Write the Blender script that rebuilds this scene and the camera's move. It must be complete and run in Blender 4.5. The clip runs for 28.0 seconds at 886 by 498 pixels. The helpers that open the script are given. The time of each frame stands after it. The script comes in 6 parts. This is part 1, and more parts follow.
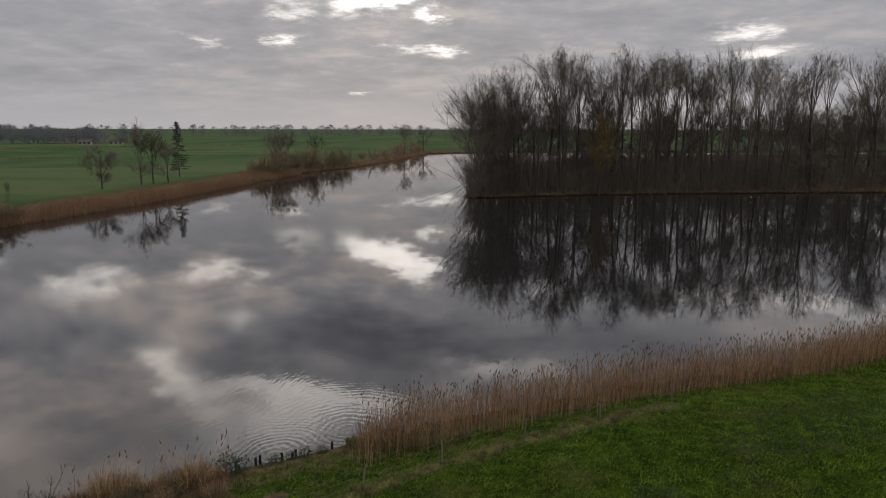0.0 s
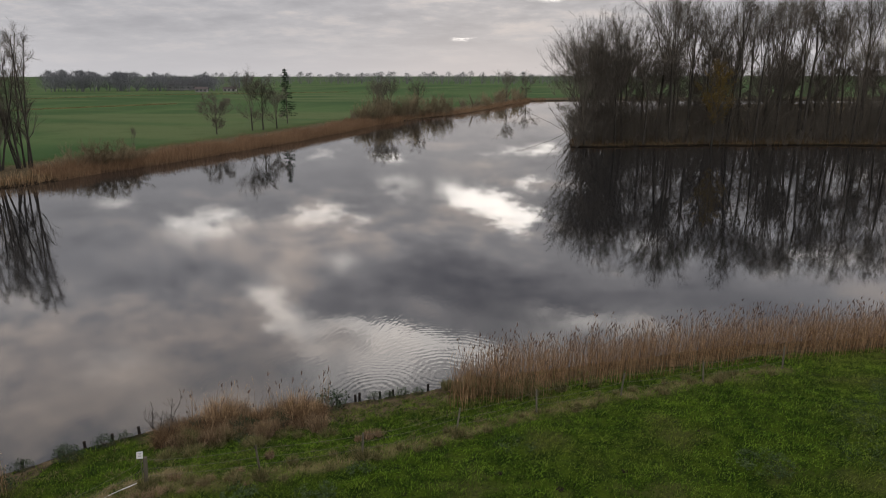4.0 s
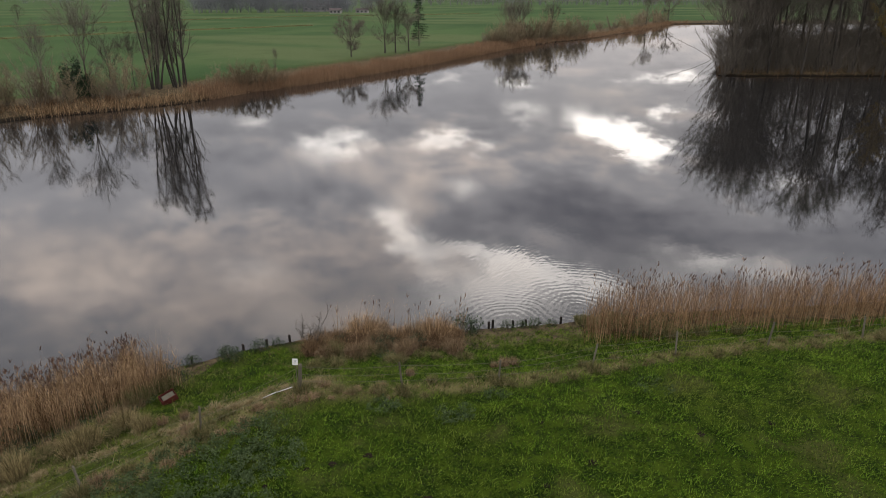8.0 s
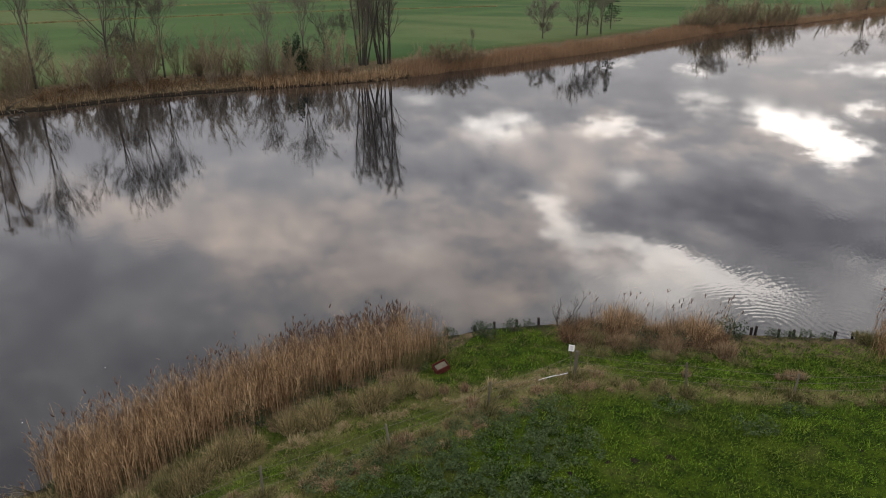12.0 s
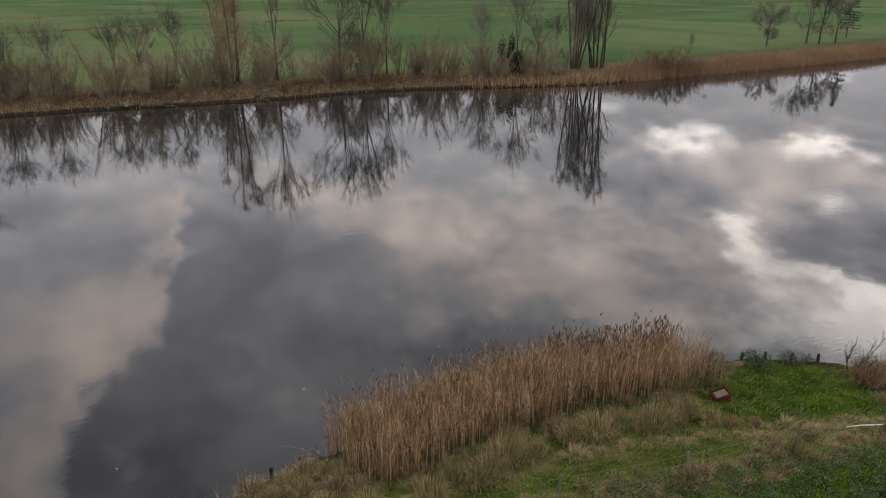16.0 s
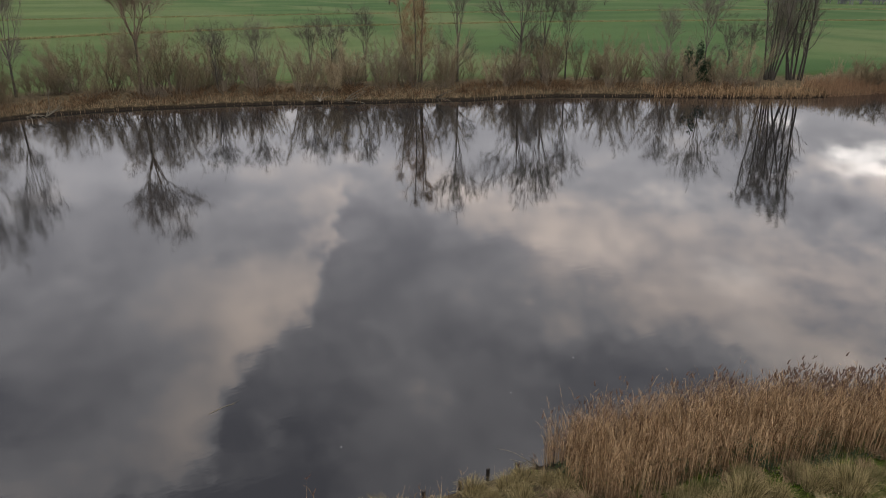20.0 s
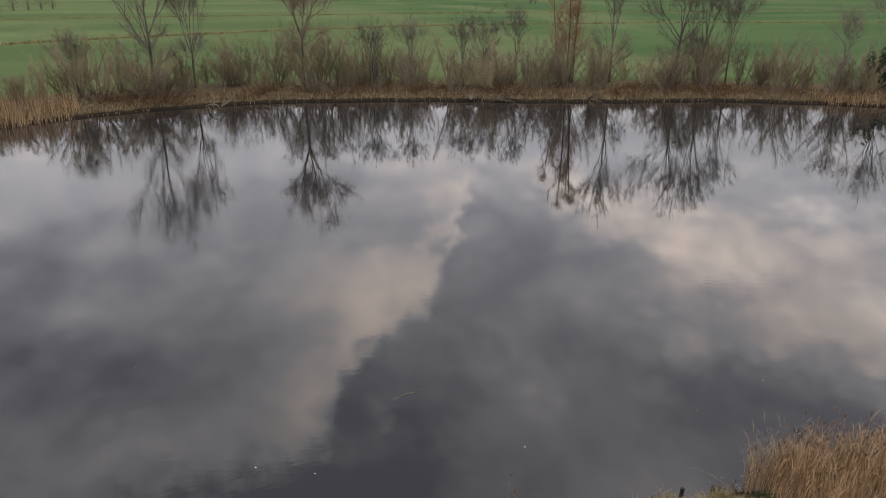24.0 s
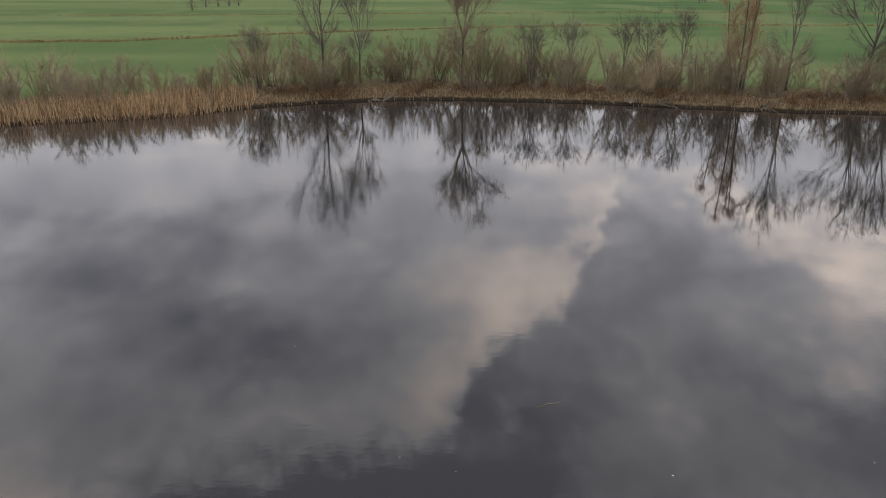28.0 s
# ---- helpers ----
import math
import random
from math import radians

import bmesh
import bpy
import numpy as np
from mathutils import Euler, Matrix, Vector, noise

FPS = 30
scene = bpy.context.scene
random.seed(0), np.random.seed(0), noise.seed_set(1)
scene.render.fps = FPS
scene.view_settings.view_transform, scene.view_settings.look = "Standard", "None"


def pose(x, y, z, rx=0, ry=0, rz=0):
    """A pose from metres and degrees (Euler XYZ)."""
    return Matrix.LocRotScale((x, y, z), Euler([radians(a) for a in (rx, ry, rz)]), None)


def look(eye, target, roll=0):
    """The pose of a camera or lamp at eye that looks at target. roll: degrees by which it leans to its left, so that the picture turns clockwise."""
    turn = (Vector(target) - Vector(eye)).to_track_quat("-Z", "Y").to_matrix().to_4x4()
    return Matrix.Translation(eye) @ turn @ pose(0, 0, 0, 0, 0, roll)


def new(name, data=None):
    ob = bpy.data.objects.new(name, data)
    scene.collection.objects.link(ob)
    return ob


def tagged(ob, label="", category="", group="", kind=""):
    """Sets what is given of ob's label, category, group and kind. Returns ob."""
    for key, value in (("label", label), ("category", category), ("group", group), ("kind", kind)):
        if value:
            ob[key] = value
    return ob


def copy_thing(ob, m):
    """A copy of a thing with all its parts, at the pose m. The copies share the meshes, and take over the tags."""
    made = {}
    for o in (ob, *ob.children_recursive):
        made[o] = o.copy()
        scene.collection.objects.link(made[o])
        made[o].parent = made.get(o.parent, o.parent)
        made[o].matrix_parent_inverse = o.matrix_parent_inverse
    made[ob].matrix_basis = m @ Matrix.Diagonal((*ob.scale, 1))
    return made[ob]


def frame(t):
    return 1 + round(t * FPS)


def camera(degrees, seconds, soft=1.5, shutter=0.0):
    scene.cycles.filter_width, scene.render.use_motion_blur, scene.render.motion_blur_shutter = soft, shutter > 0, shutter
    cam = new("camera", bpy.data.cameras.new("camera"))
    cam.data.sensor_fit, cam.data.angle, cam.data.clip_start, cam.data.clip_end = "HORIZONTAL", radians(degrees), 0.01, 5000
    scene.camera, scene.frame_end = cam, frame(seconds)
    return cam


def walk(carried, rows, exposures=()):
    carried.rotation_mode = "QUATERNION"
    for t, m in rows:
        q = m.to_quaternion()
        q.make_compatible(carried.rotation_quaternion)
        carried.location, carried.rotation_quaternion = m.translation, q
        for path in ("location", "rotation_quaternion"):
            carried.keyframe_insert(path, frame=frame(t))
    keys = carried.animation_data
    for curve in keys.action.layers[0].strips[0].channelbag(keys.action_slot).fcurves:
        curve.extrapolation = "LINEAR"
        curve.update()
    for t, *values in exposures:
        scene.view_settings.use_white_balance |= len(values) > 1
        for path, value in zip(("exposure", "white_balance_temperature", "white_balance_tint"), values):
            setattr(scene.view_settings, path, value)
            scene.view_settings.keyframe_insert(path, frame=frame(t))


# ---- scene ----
cam = camera(66.2, 28.0, 1.0)
PATH = [
    (0, (-0.243, -0.299, 14.83), (-0.34, 1.667, 14.477), 0.1),
    (0.5, (-0.244, -0.264, 14.843), (-0.377, 1.7, 14.489), 0.1),
    (1, (-0.235, -0.246, 14.835), (-0.412, 1.714, 14.477), 0.1),
    (1.5, (-0.191, -0.221, 14.799), (-0.405, 1.733, 14.431), 0.1),
    (2, (-0.236, -0.152, 14.771), (-0.483, 1.795, 14.389), 0.1),
    (2.5, (-0.264, -0.101, 14.756), (-0.546, 1.837, 14.35), 0.0),
    (4.5, (-0.352, -0.048, 14.706), (-0.761, 1.837, 14.177), 0.0),
    (5, (-0.392, -0.09, 14.784), (-0.834, 1.78, 14.228), 0.1),
    (5.5, (-0.43, -0.089, 14.773), (-0.916, 1.762, 14.192), -0.0),
    (6, (-0.473, -0.082, 14.778), (-1.004, 1.748, 14.171), -0.1),
    (6.5, (-0.55, -0.077, 14.792), (-1.125, 1.731, 14.159), -0.2),
    (7, (-0.668, -0.1, 14.8), (-1.287, 1.685, 14.143), -0.2),
    (7.5, (-0.853, -0.149, 14.827), (-1.512, 1.613, 14.148), -0.2),
    (8, (-1.185, -0.191, 14.801), (-1.883, 1.548, 14.1), -0.3),
    (8.5, (-1.579, -0.321, 14.791), (-2.314, 1.393, 14.07), -0.3),
    (9, (-2.028, -0.513, 14.832), (-2.801, 1.175, 14.089), -0.3),
    (9.5, (-2.549, -0.718, 14.847), (-3.363, 0.95, 14.102), -0.2),
    (10, (-3.141, -0.897, 14.807), (-3.995, 0.751, 14.062), -0.2),
    (10.5, (-3.737, -1.139, 14.766), (-4.629, 0.489, 14.02), -0.1),
    (11, (-4.315, -1.382, 14.728), (-5.264, 0.214, 13.984), -0.2),
    (11.5, (-4.9, -1.617, 14.722), (-5.929, -0.072, 13.976), -0.3),
    (12, (-5.523, -1.915, 14.662), (-6.606, -0.407, 13.918), -0.2),
    (12.5, (-6.098, -2.209, 14.614), (-7.228, -0.735, 13.871), -0.1),
    (14.5, (-8.023, -3.206, 14.424), (-9.341, -1.894, 13.686), -0.1),
    (15, (-8.359, -3.429, 14.437), (-9.721, -2.163, 13.7), -0.1),
    (15.5, (-8.64, -3.72, 14.441), (-10.045, -2.502, 13.706), -0.2),
    (16, (-8.906, -4.098, 14.402), (-10.351, -2.925, 13.669), -0.2),
    (16.5, (-9.172, -4.358, 14.462), (-10.656, -3.234, 13.73), -0.3),
    (17, (-9.44, -4.672, 14.518), (-10.958, -3.594, 13.786), -0.2),
    (17.5, (-9.722, -4.98, 14.513), (-11.269, -3.943, 13.783), -0.1),
    (18, (-10.011, -5.253, 14.453), (-11.586, -4.257, 13.726), 0.1),
    (18.5, (-10.21, -5.49, 14.447), (-11.811, -4.537, 13.721), 0.0),
    (19, (-10.388, -5.812, 14.439), (-12.014, -4.902, 13.713), 0.1),
    (19.5, (-10.591, -6.062, 14.392), (-12.242, -5.196, 13.668), 0.1),
    (20, (-10.715, -6.347, 14.443), (-12.388, -5.526, 13.719), 0.1),
    (20.5, (-10.833, -6.626, 14.479), (-12.526, -5.847, 13.754), 0.2),
    (21, (-10.949, -6.874, 14.484), (-12.661, -6.136, 13.759), 0.1),
    (21.5, (-11.088, -7.098, 14.477), (-12.817, -6.403, 13.752), 0.1),
    (23.5, (-11.78, -8.37, 14.474), (-13.564, -7.834, 13.747), 0.2),
    (24, (-11.713, -8.681, 14.443), (-13.511, -8.191, 13.716), -0.0),
    (24.5, (-11.755, -8.78, 14.42), (-13.564, -8.336, 13.694), -0.1),
    (25, (-11.831, -8.817, 14.438), (-13.652, -8.421, 13.712), -0.1),
    (25.5, (-11.865, -8.991, 14.471), (-13.695, -8.643, 13.743), -0.0),
    (26, (-11.895, -9.145, 14.509), (-13.733, -8.841, 13.781), -0.0),
    (26.5, (-11.943, -9.296, 14.527), (-13.786, -9.031, 13.798), -0.0),
    (27, (-11.953, -9.27, 14.541), (-13.802, -9.054, 13.811), -0.0),
    (27.5, (-11.926, -9.19, 14.553), (-13.782, -9.039, 13.824), -0.1),
    (28, (-11.964, -9.231, 14.63), (-13.824, -9.144, 13.899), 0.0),
]
EXPOSURES = [(0.0, -0.40), (1.5, -0.34), (2.5, -0.22), (5.0, 0.08), (8.0, 0.36), (11.0, 0.42), (15.0, 0.42), (20.0, 0.58), (28.0, 0.76)]
walk(cam, [(t, look(eye, target, roll)) for t, eye, target, roll in PATH], EXPOSURES)
SKY_TOP, WATER_BODY, WATER_IOR, RIPPLE = 2.05, (0.013, 0.013, 0.013), 1.45, 0.0010

# ---- world: one closed cloud deck with thin, bright gaps towards a low sun ----
def node(nt, kind, operation="", use_clamp=False, vector_type="", interpolation_type="", data_type="", sky_type="", attribute_name=""):
    n = nt.nodes.new(kind)
    if operation:
        n.operation = operation
    if use_clamp:
        n.use_clamp = True
    if vector_type:
        n.vector_type = vector_type
    if interpolation_type:
        n.interpolation_type = interpolation_type
    if data_type:
        n.data_type = data_type
    if sky_type:
        n.sky_type, n.sun_disc = sky_type, False
    if attribute_name:
        n.attribute_name = attribute_name
    return n


def wire(nt, a, b):
    nt.links.new(a, b)


def math_node(nt, op, a, b=None, clamp=False):
    n = node(nt, "ShaderNodeMath", operation=op, use_clamp=clamp)
    for i, v in enumerate((a, b)):
        if v is None:
            continue
        if isinstance(v, (int, float)):
            n.inputs[i].default_value = v
        else:
            wire(nt, v, n.inputs[i])
    return n.outputs[0]


# cloud masses: azimuth from +y (degrees), elevation, half widths, lean, weight
GAPS_LOW = [
    (-30.7, 11.5, 2.6, 1.1, 0, 1.1), (-22.3, 11.5, 2.3, 0.8, -14, 1.0), (-18.4, 12.0, 0.9, 0.6, 0, 0.7), (-20.2, 15.1, 1.7, 0.6, -5, 0.65),
    (-14.7, 9.6, 1.1, 1.1, 30, 0.5), (-16.4, 6.7, 1.1, 0.45, 0, 0.9), (-8.2, 10.3, 2.6, 0.9, 10, 2.2), (-5.2, 11.6, 1.4, 0.9, 30, 2.4),
    (-3.5, 8.9, 0.9, 0.6, 0, 1.1), (-3.2, 6.0, 1.5, 0.45, 0, 1.1), (-6.4, 6.3, 1.2, 0.4, 0, 0.7), (-37.7, 9.4, 1.8, 0.7, 0, 0.6),
    (-21.6, 6.4, 1.0, 0.4, -10, 0.6), (-9.9, 2.8, 0.7, 0.2, 0, 0.6), (-14.7, 8.6, 1.2, 0.4, 0, 0.35),
]
# wide thin places round the gaps
THIN = [(-22.0, 11.5, 13.0, 2.6, 0, 0.42), (-7.0, 9.5, 6.0, 2.8, 0, 0.5), (-16.0, 23.5, 9.0, 3.4, 8, 0.45), (-22.0, 14.5, 9.0, 2.4, 0, 0.34), (4.0, 20.0, 9.0, 2.0, 3, 0.35), (-25.0, 17.0, 3.5, 3.0, 0, 0.3), (-6.0, 5.0, 12.0, 1.6, 0, 0.25)]
GAPS_EAST = [(19.6, 6.9, 2.2, 0.5, 4, 0.9), (21.5, 5.5, 3.0, 0.4, 3, 0.9), (17.0, 13.4, 4.0, 1.0, 0, 0.7), (28.0, 13.2, 5.0, 1.0, 3, 0.9), (6.4, 13.5, 2.4, 1.0, 0, 0.6)]
GAPS_HIGH = [
    (-25.8, 18.3, 1.6, 2.0, 0, 1.0), (-23.6, 20.6, 1.8, 1.3, 0, 0.75), (-16.5, 21.4, 4.6, 0.9, 10, 1.05), (-9.5, 22.9, 3.2, 1.0, 10, 1.0),
    (-15.5, 24.6, 4.2, 2.0, 0, 0.8), (-22.5, 24.0, 2.4, 1.8, 0, 0.5), (3.0, 20.4, 5.0, 1.2, 4, 0.5), (-38.5, 21.6, 4.0, 1.6, 10, 0.38), (-51.0, 21.0, 5.5, 1.5, 12, 0.28),
    (-36.5, 25.8, 3.4, 1.6, 0, 0.35), (-44.0, 16.0, 7.0, 2.0, 6, 0.3), (-25.0, 27.0, 5.0, 2.0, 0, 0.3), (-12.0, 25.0, 10.0, 4.0, 0, 0.4), (2.0, 23.0, 9.0, 3.5, 0, 0.3),
]
# the upper rim of the western cloud: azimuth, elevation
RIM = [(-60, 4), (-70, 9), (-72.6, 16.5), (-73.8, 21), (-76.6, 25.8), (-81, 28.2), (-83.2, 32), (-85.5, 35.4), (-92, 37.6), (-106, 37.4), (-116, 37), (-140, 33)]
CLOUD_MID = [
    (-53.0, 19.6, 8.0, 2.2, 8, 0.6), (-41.0, 20.0, 5.0, 2.6, 10, 0.8), (-61.0, 17.0, 6.0, 2.0, 0, 0.45), (-35.0, 25.5, 5.0, 2.6, 0, 0.9),
    (-45.0, 25.0, 6.0, 2.4, -12, 0.5), (-53.0, 28.0, 5.0, 3.4, -40, 0.5), (-37.0, 20.5, 8.0, 5.0, 0, 0.45), (-36.0, 14.0, 6.0, 2.0, 0, 0.4), (-30.0, 28.0, 8.0, 3.0, 0, 0.3), (-66.5, 30.0, 6.0, 1.2, 33, 0.4), (-80.2, 34.8, 1.6, 0.8, 0, 0.5),
]
DARK = [
    (-11.5, 17.4, 8.0, 1.7, 2, 0.75), (-31.0, 15.8, 5.0, 1.5, 8, 0.45), (3.0, 18.0, 7.0, 1.6, 0, 0.5),
    (-55.0, 29.0, 9.0, 3.0, 10, 0.45), (-58.0, 35.0, 10.0, 3.2, 0, 0.4), (-72.0, 33.0, 6.0, 3.6, 40, 0.6),
    (-78.0, 41.0, 12.0, 2.6, 0, 0.8), (-108.0, 27.5, 8.0, 3.2, 30, 0.6), (-36.0, 13.6, 4.0, 1.0, 0, 0.35),
    (-44.0, 29.5, 6.0, 1.8, 0, 0.4), (-110.0, 42.5, 20.0, 2.4, 5, 0.8), (-72.0, 18.0, 2.0, 1.0, 20, 0.2), (-24.0, 24.0, 2.5, 1.4, 0, 0.4), (-100.0, 27.0, 9.0, 5.0, 0, 0.32), (-90.0, 28.0, 5.0, 3.5, 0, 0.3), (-112.0, 31.0, 14.0, 7.0, 0, 0.85), (-90.0, 41.0, 14.0, 3.0, 0, 0.6), (-26.2, 12.0, 1.2, 1.4, 0, 0.6), (-78.5, 34.5, 4.5, 4.0, 0, 0.8),
]
world = bpy.data.worlds.new("sky")
scene.world = world
world.use_nodes = True
wt = world.node_tree
wt.nodes.clear()
coord = node(wt, "ShaderNodeTexCoord")
sep = node(wt, "ShaderNodeSeparateXYZ")
wire(wt, coord.outputs["Generated"], sep.inputs[0])
az = math_node(wt, "MULTIPLY", math_node(wt, "ARCTAN2", sep.outputs[0], sep.outputs[1]), 57.29578)
el = math_node(wt, "MULTIPLY", math_node(wt, "ARCSINE", sep.outputs[2]), 57.29578)
low = math_node(wt, "ADD", math_node(wt, "MAXIMUM", sep.outputs[2], 0.0), 0.16)
flat = node(wt, "ShaderNodeCombineXYZ")
wire(wt, math_node(wt, "DIVIDE", sep.outputs[0], low), flat.inputs[0])
wire(wt, math_node(wt, "DIVIDE", sep.outputs[1], low), flat.inputs[1])


def deck_noise(scale, detail, rough, shift):
    m = node(wt, "ShaderNodeMapping")
    m.inputs["Location"].default_value = (shift, shift * 0.7, 0)
    wire(wt, flat.outputs[0], m.inputs[0])
    n = node(wt, "ShaderNodeTexNoise")
    n.inputs["Scale"].default_value, n.inputs["Detail"].default_value, n.inputs["Roughness"].default_value = scale, detail, rough
    wire(wt, m.outputs[0], n.inputs["Vector"])
    return n


warp = deck_noise(2.4, 8.0, 0.64, 3.1)
wsep = node(wt, "ShaderNodeSeparateColor")
wire(wt, warp.outputs["Color"], wsep.inputs[0])
tear = deck_noise(9.0, 6.0, 0.62, 11.0)
tsep = node(wt, "ShaderNodeSeparateColor")
wire(wt, tear.outputs["Color"], tsep.inputs[0])
waz = math_node(wt, "ADD", az, math_node(wt, "MULTIPLY", math_node(wt, "SUBTRACT", wsep.outputs[0], 0.5), 8.0))
wel = math_node(wt, "ADD", el, math_node(wt, "MULTIPLY", math_node(wt, "SUBTRACT", wsep.outputs[1], 0.5),
                                        math_node(wt, "MULTIPLY", math_node(wt, "MINIMUM", el, 30.0), 0.24)))
waz = math_node(wt, "ADD", waz, math_node(wt, "MULTIPLY", math_node(wt, "SUBTRACT", tsep.outputs[0], 0.5), 5.0))
wel = math_node(wt, "ADD", wel, math_node(wt, "MULTIPLY", math_node(wt, "SUBTRACT", tsep.outputs[1], 0.5), math_node(wt, "MULTIPLY", math_node(wt, "MINIMUM", el, 26.0), 0.20)))
place = node(wt, "ShaderNodeCombineXYZ")
wire(wt, waz, place.inputs[0])
wire(wt, wel, place.inputs[1])


def mass(blobs):
    total = None
    for a, e, wa, we, lean, amount in blobs:
        m = node(wt, "ShaderNodeMapping", vector_type="TEXTURE")
        m.inputs["Location"].default_value = (a, e, 0)
        m.inputs["Rotation"].default_value = (0, 0, radians(lean))
        m.inputs["Scale"].default_value = (wa, we, 1)
        wire(wt, place.outputs[0], m.inputs[0])
        d = node(wt, "ShaderNodeVectorMath", operation="DOT_PRODUCT")
        wire(wt, m.outputs[0], d.inputs[0])
        wire(wt, m.outputs[0], d.inputs[1])
        g = math_node(wt, "MULTIPLY", math_node(wt, "POWER", 2.71828, math_node(wt, "MULTIPLY", d.outputs["Value"], -0.75)), amount)
        total = g if total is None else math_node(wt, "ADD", total, g)
    return total


bright = math_node(wt, "ADD", math_node(wt, "ADD", mass(GAPS_LOW), mass(GAPS_HIGH)), mass(GAPS_EAST))


def soft(v, lo, hi):
    m = node(wt, "ShaderNodeMapRange", interpolation_type="SMOOTHSTEP")
    wire(wt, v, m.inputs["Value"])
    m.inputs["From Min"].default_value, m.inputs["From Max"].default_value = lo, hi
    return m.outputs[0]


fine = deck_noise(1.5, 8.0, 0.60, 0.0)
wisp = deck_noise(5.0, 6.0, 0.62, 5.0)
ragged = math_node(wt, "MULTIPLY", math_node(wt, "SUBTRACT", wisp.outputs["Fac"], 0.5), 0.7)
curl = deck_noise(9.0, 7.0, 0.66, 8.0)
span = node(wt, "ShaderNodeMapRange")
wire(wt, waz, span.inputs["Value"])
span.inputs["From Min"].default_value, span.inputs["From Max"].default_value = -60.0, -140.0
rim = node(wt, "ShaderNodeValToRGB")
wire(wt, span.outputs[0], rim.inputs[0])
for k, (a, e) in enumerate(RIM):
    stop = rim.color_ramp.elements[0] if k == 0 else rim.color_ramp.elements[-1] if k == len(RIM) - 1 else rim.color_ramp.elements.new((-60 - a) / 80)
    stop.position, stop.color = (-60 - a) / 80, (e / 50, e / 50, e / 50, 1)
below = math_node(wt, "SUBTRACT", math_node(wt, "MULTIPLY", rim.outputs[0], 50.0), wel)
below = math_node(wt, "ADD", below, math_node(wt, "MULTIPLY", math_node(wt, "SUBTRACT", wisp.outputs["Fac"], 0.5), 8.0))
below = math_node(wt, "ADD", below, math_node(wt, "MULTIPLY", math_node(wt, "SUBTRACT", curl.outputs["Fac"], 0.5), 2.4))
westward = soft(math_node(wt, "MULTIPLY", az, -1.0), 62.0, 74.0)
inside = math_node(wt, "MULTIPLY", math_node(wt, "MULTIPLY", soft(below, -2.2, 3.0), westward), soft(el, 11.0, 19.5))
fading = node(wt, "ShaderNodeMapRange")
wire(wt, math_node(wt, "POWER", 2.71828, math_node(wt, "MULTIPLY", math_node(wt, "MAXIMUM", below, 0.0), -0.14)), fading.inputs["Value"])
fading.inputs["To Min"].default_value, fading.inputs["To Max"].default_value = -0.10, 0.68
west = math_node(wt, "MULTIPLY", inside, fading.outputs[0])
shade = math_node(wt, "MULTIPLY", math_node(wt, "MULTIPLY", soft(below, -12.0, -1.0), westward), math_node(wt, "SUBTRACT", 1.0, inside))
shade = math_node(wt, "MULTIPLY", shade, soft(el, 19.0, 29.0))
ragged = math_node(wt, "ADD", math_node(wt, "MULTIPLY", ragged, 1.3), math_node(wt, "MULTIPLY", math_node(wt, "SUBTRACT", curl.outputs["Fac"], 0.5), 0.5))
middle = soft(math_node(wt, "ADD", math_node(wt, "ADD", mass(CLOUD_MID), mass(THIN)), ragged), 0.10, 1.1)
dark = math_node(wt, "ADD", mass(DARK), math_node(wt, "MULTIPLY", shade, 0.42))
cover = soft(math_node(wt, "ADD", math_node(wt, "MULTIPLY", fine.outputs["Fac"], 0.75), math_node(wt, "MULTIPLY", wisp.outputs["Fac"], 0.25)), 0.34, 0.68)
level = math_node(wt, "ADD", math_node(wt, "MULTIPLY", cover, 0.46), 0.14)
level = math_node(wt, "ADD", level, math_node(wt, "MULTIPLY", west, 0.80))
level = math_node(wt, "ADD", level, math_node(wt, "MULTIPLY", middle, 0.33))
level = math_node(wt, "ADD", level, math_node(wt, "MULTIPLY", math_node(wt, "SUBTRACT", curl.outputs["Fac"], 0.5), math_node(wt, "MULTIPLY", soft(el, 2.0, 13.0), 0.22)))
level = math_node(wt, "SUBTRACT", level, math_node(wt, "MULTIPLY", dark, 0.30), True)
tone = node(wt, "ShaderNodeValToRGB")
wire(wt, level, tone.inputs[0])
tone.color_ramp.elements[0].position, tone.color_ramp.elements[0].color = 0.0, (0.150, 0.154, 0.184, 1)
tone.color_ramp.elements[1].position, tone.color_ramp.elements[1].color = 1.0, (1.12, 0.93, 0.80, 1)
mid = tone.color_ramp.elements.new(0.40)
mid.color = (0.404, 0.396, 0.418, 1)
# the deck brightens overhead and pales into haze at the horizon
high = node(wt, "ShaderNodeMapRange")
wire(wt, el, high.inputs["Value"])
high.inputs["From Min"].default_value, high.inputs["From Max"].default_value = 4.0, 42.0
high.inputs["To Min"].default_value, high.inputs["To Max"].default_value = 1.0, SKY_TOP
deck = node(wt, "ShaderNodeVectorMath", operation="SCALE")
wire(wt, tone.outputs[0], deck.inputs[0])
lifted = math_node(wt, "ADD", high.outputs[0], math_node(wt, "MULTIPLY", soft(el, 9.5, 14.0), 0.55))
wire(wt, lifted, deck.inputs["Scale"])
haze = node(wt, "ShaderNodeMapRange", interpolation_type="SMOOTHSTEP")
wire(wt, el, haze.inputs["Value"])
haze.inputs["From Min"].default_value, haze.inputs["From Max"].default_value = -1.0, 5.0
haze.inputs["To Min"].default_value, haze.inputs["To Max"].default_value = 0.55, 0.0
pale = node(wt, "ShaderNodeMapRange", interpolation_type="SMOOTHSTEP")
wire(wt, el, pale.inputs["Value"])
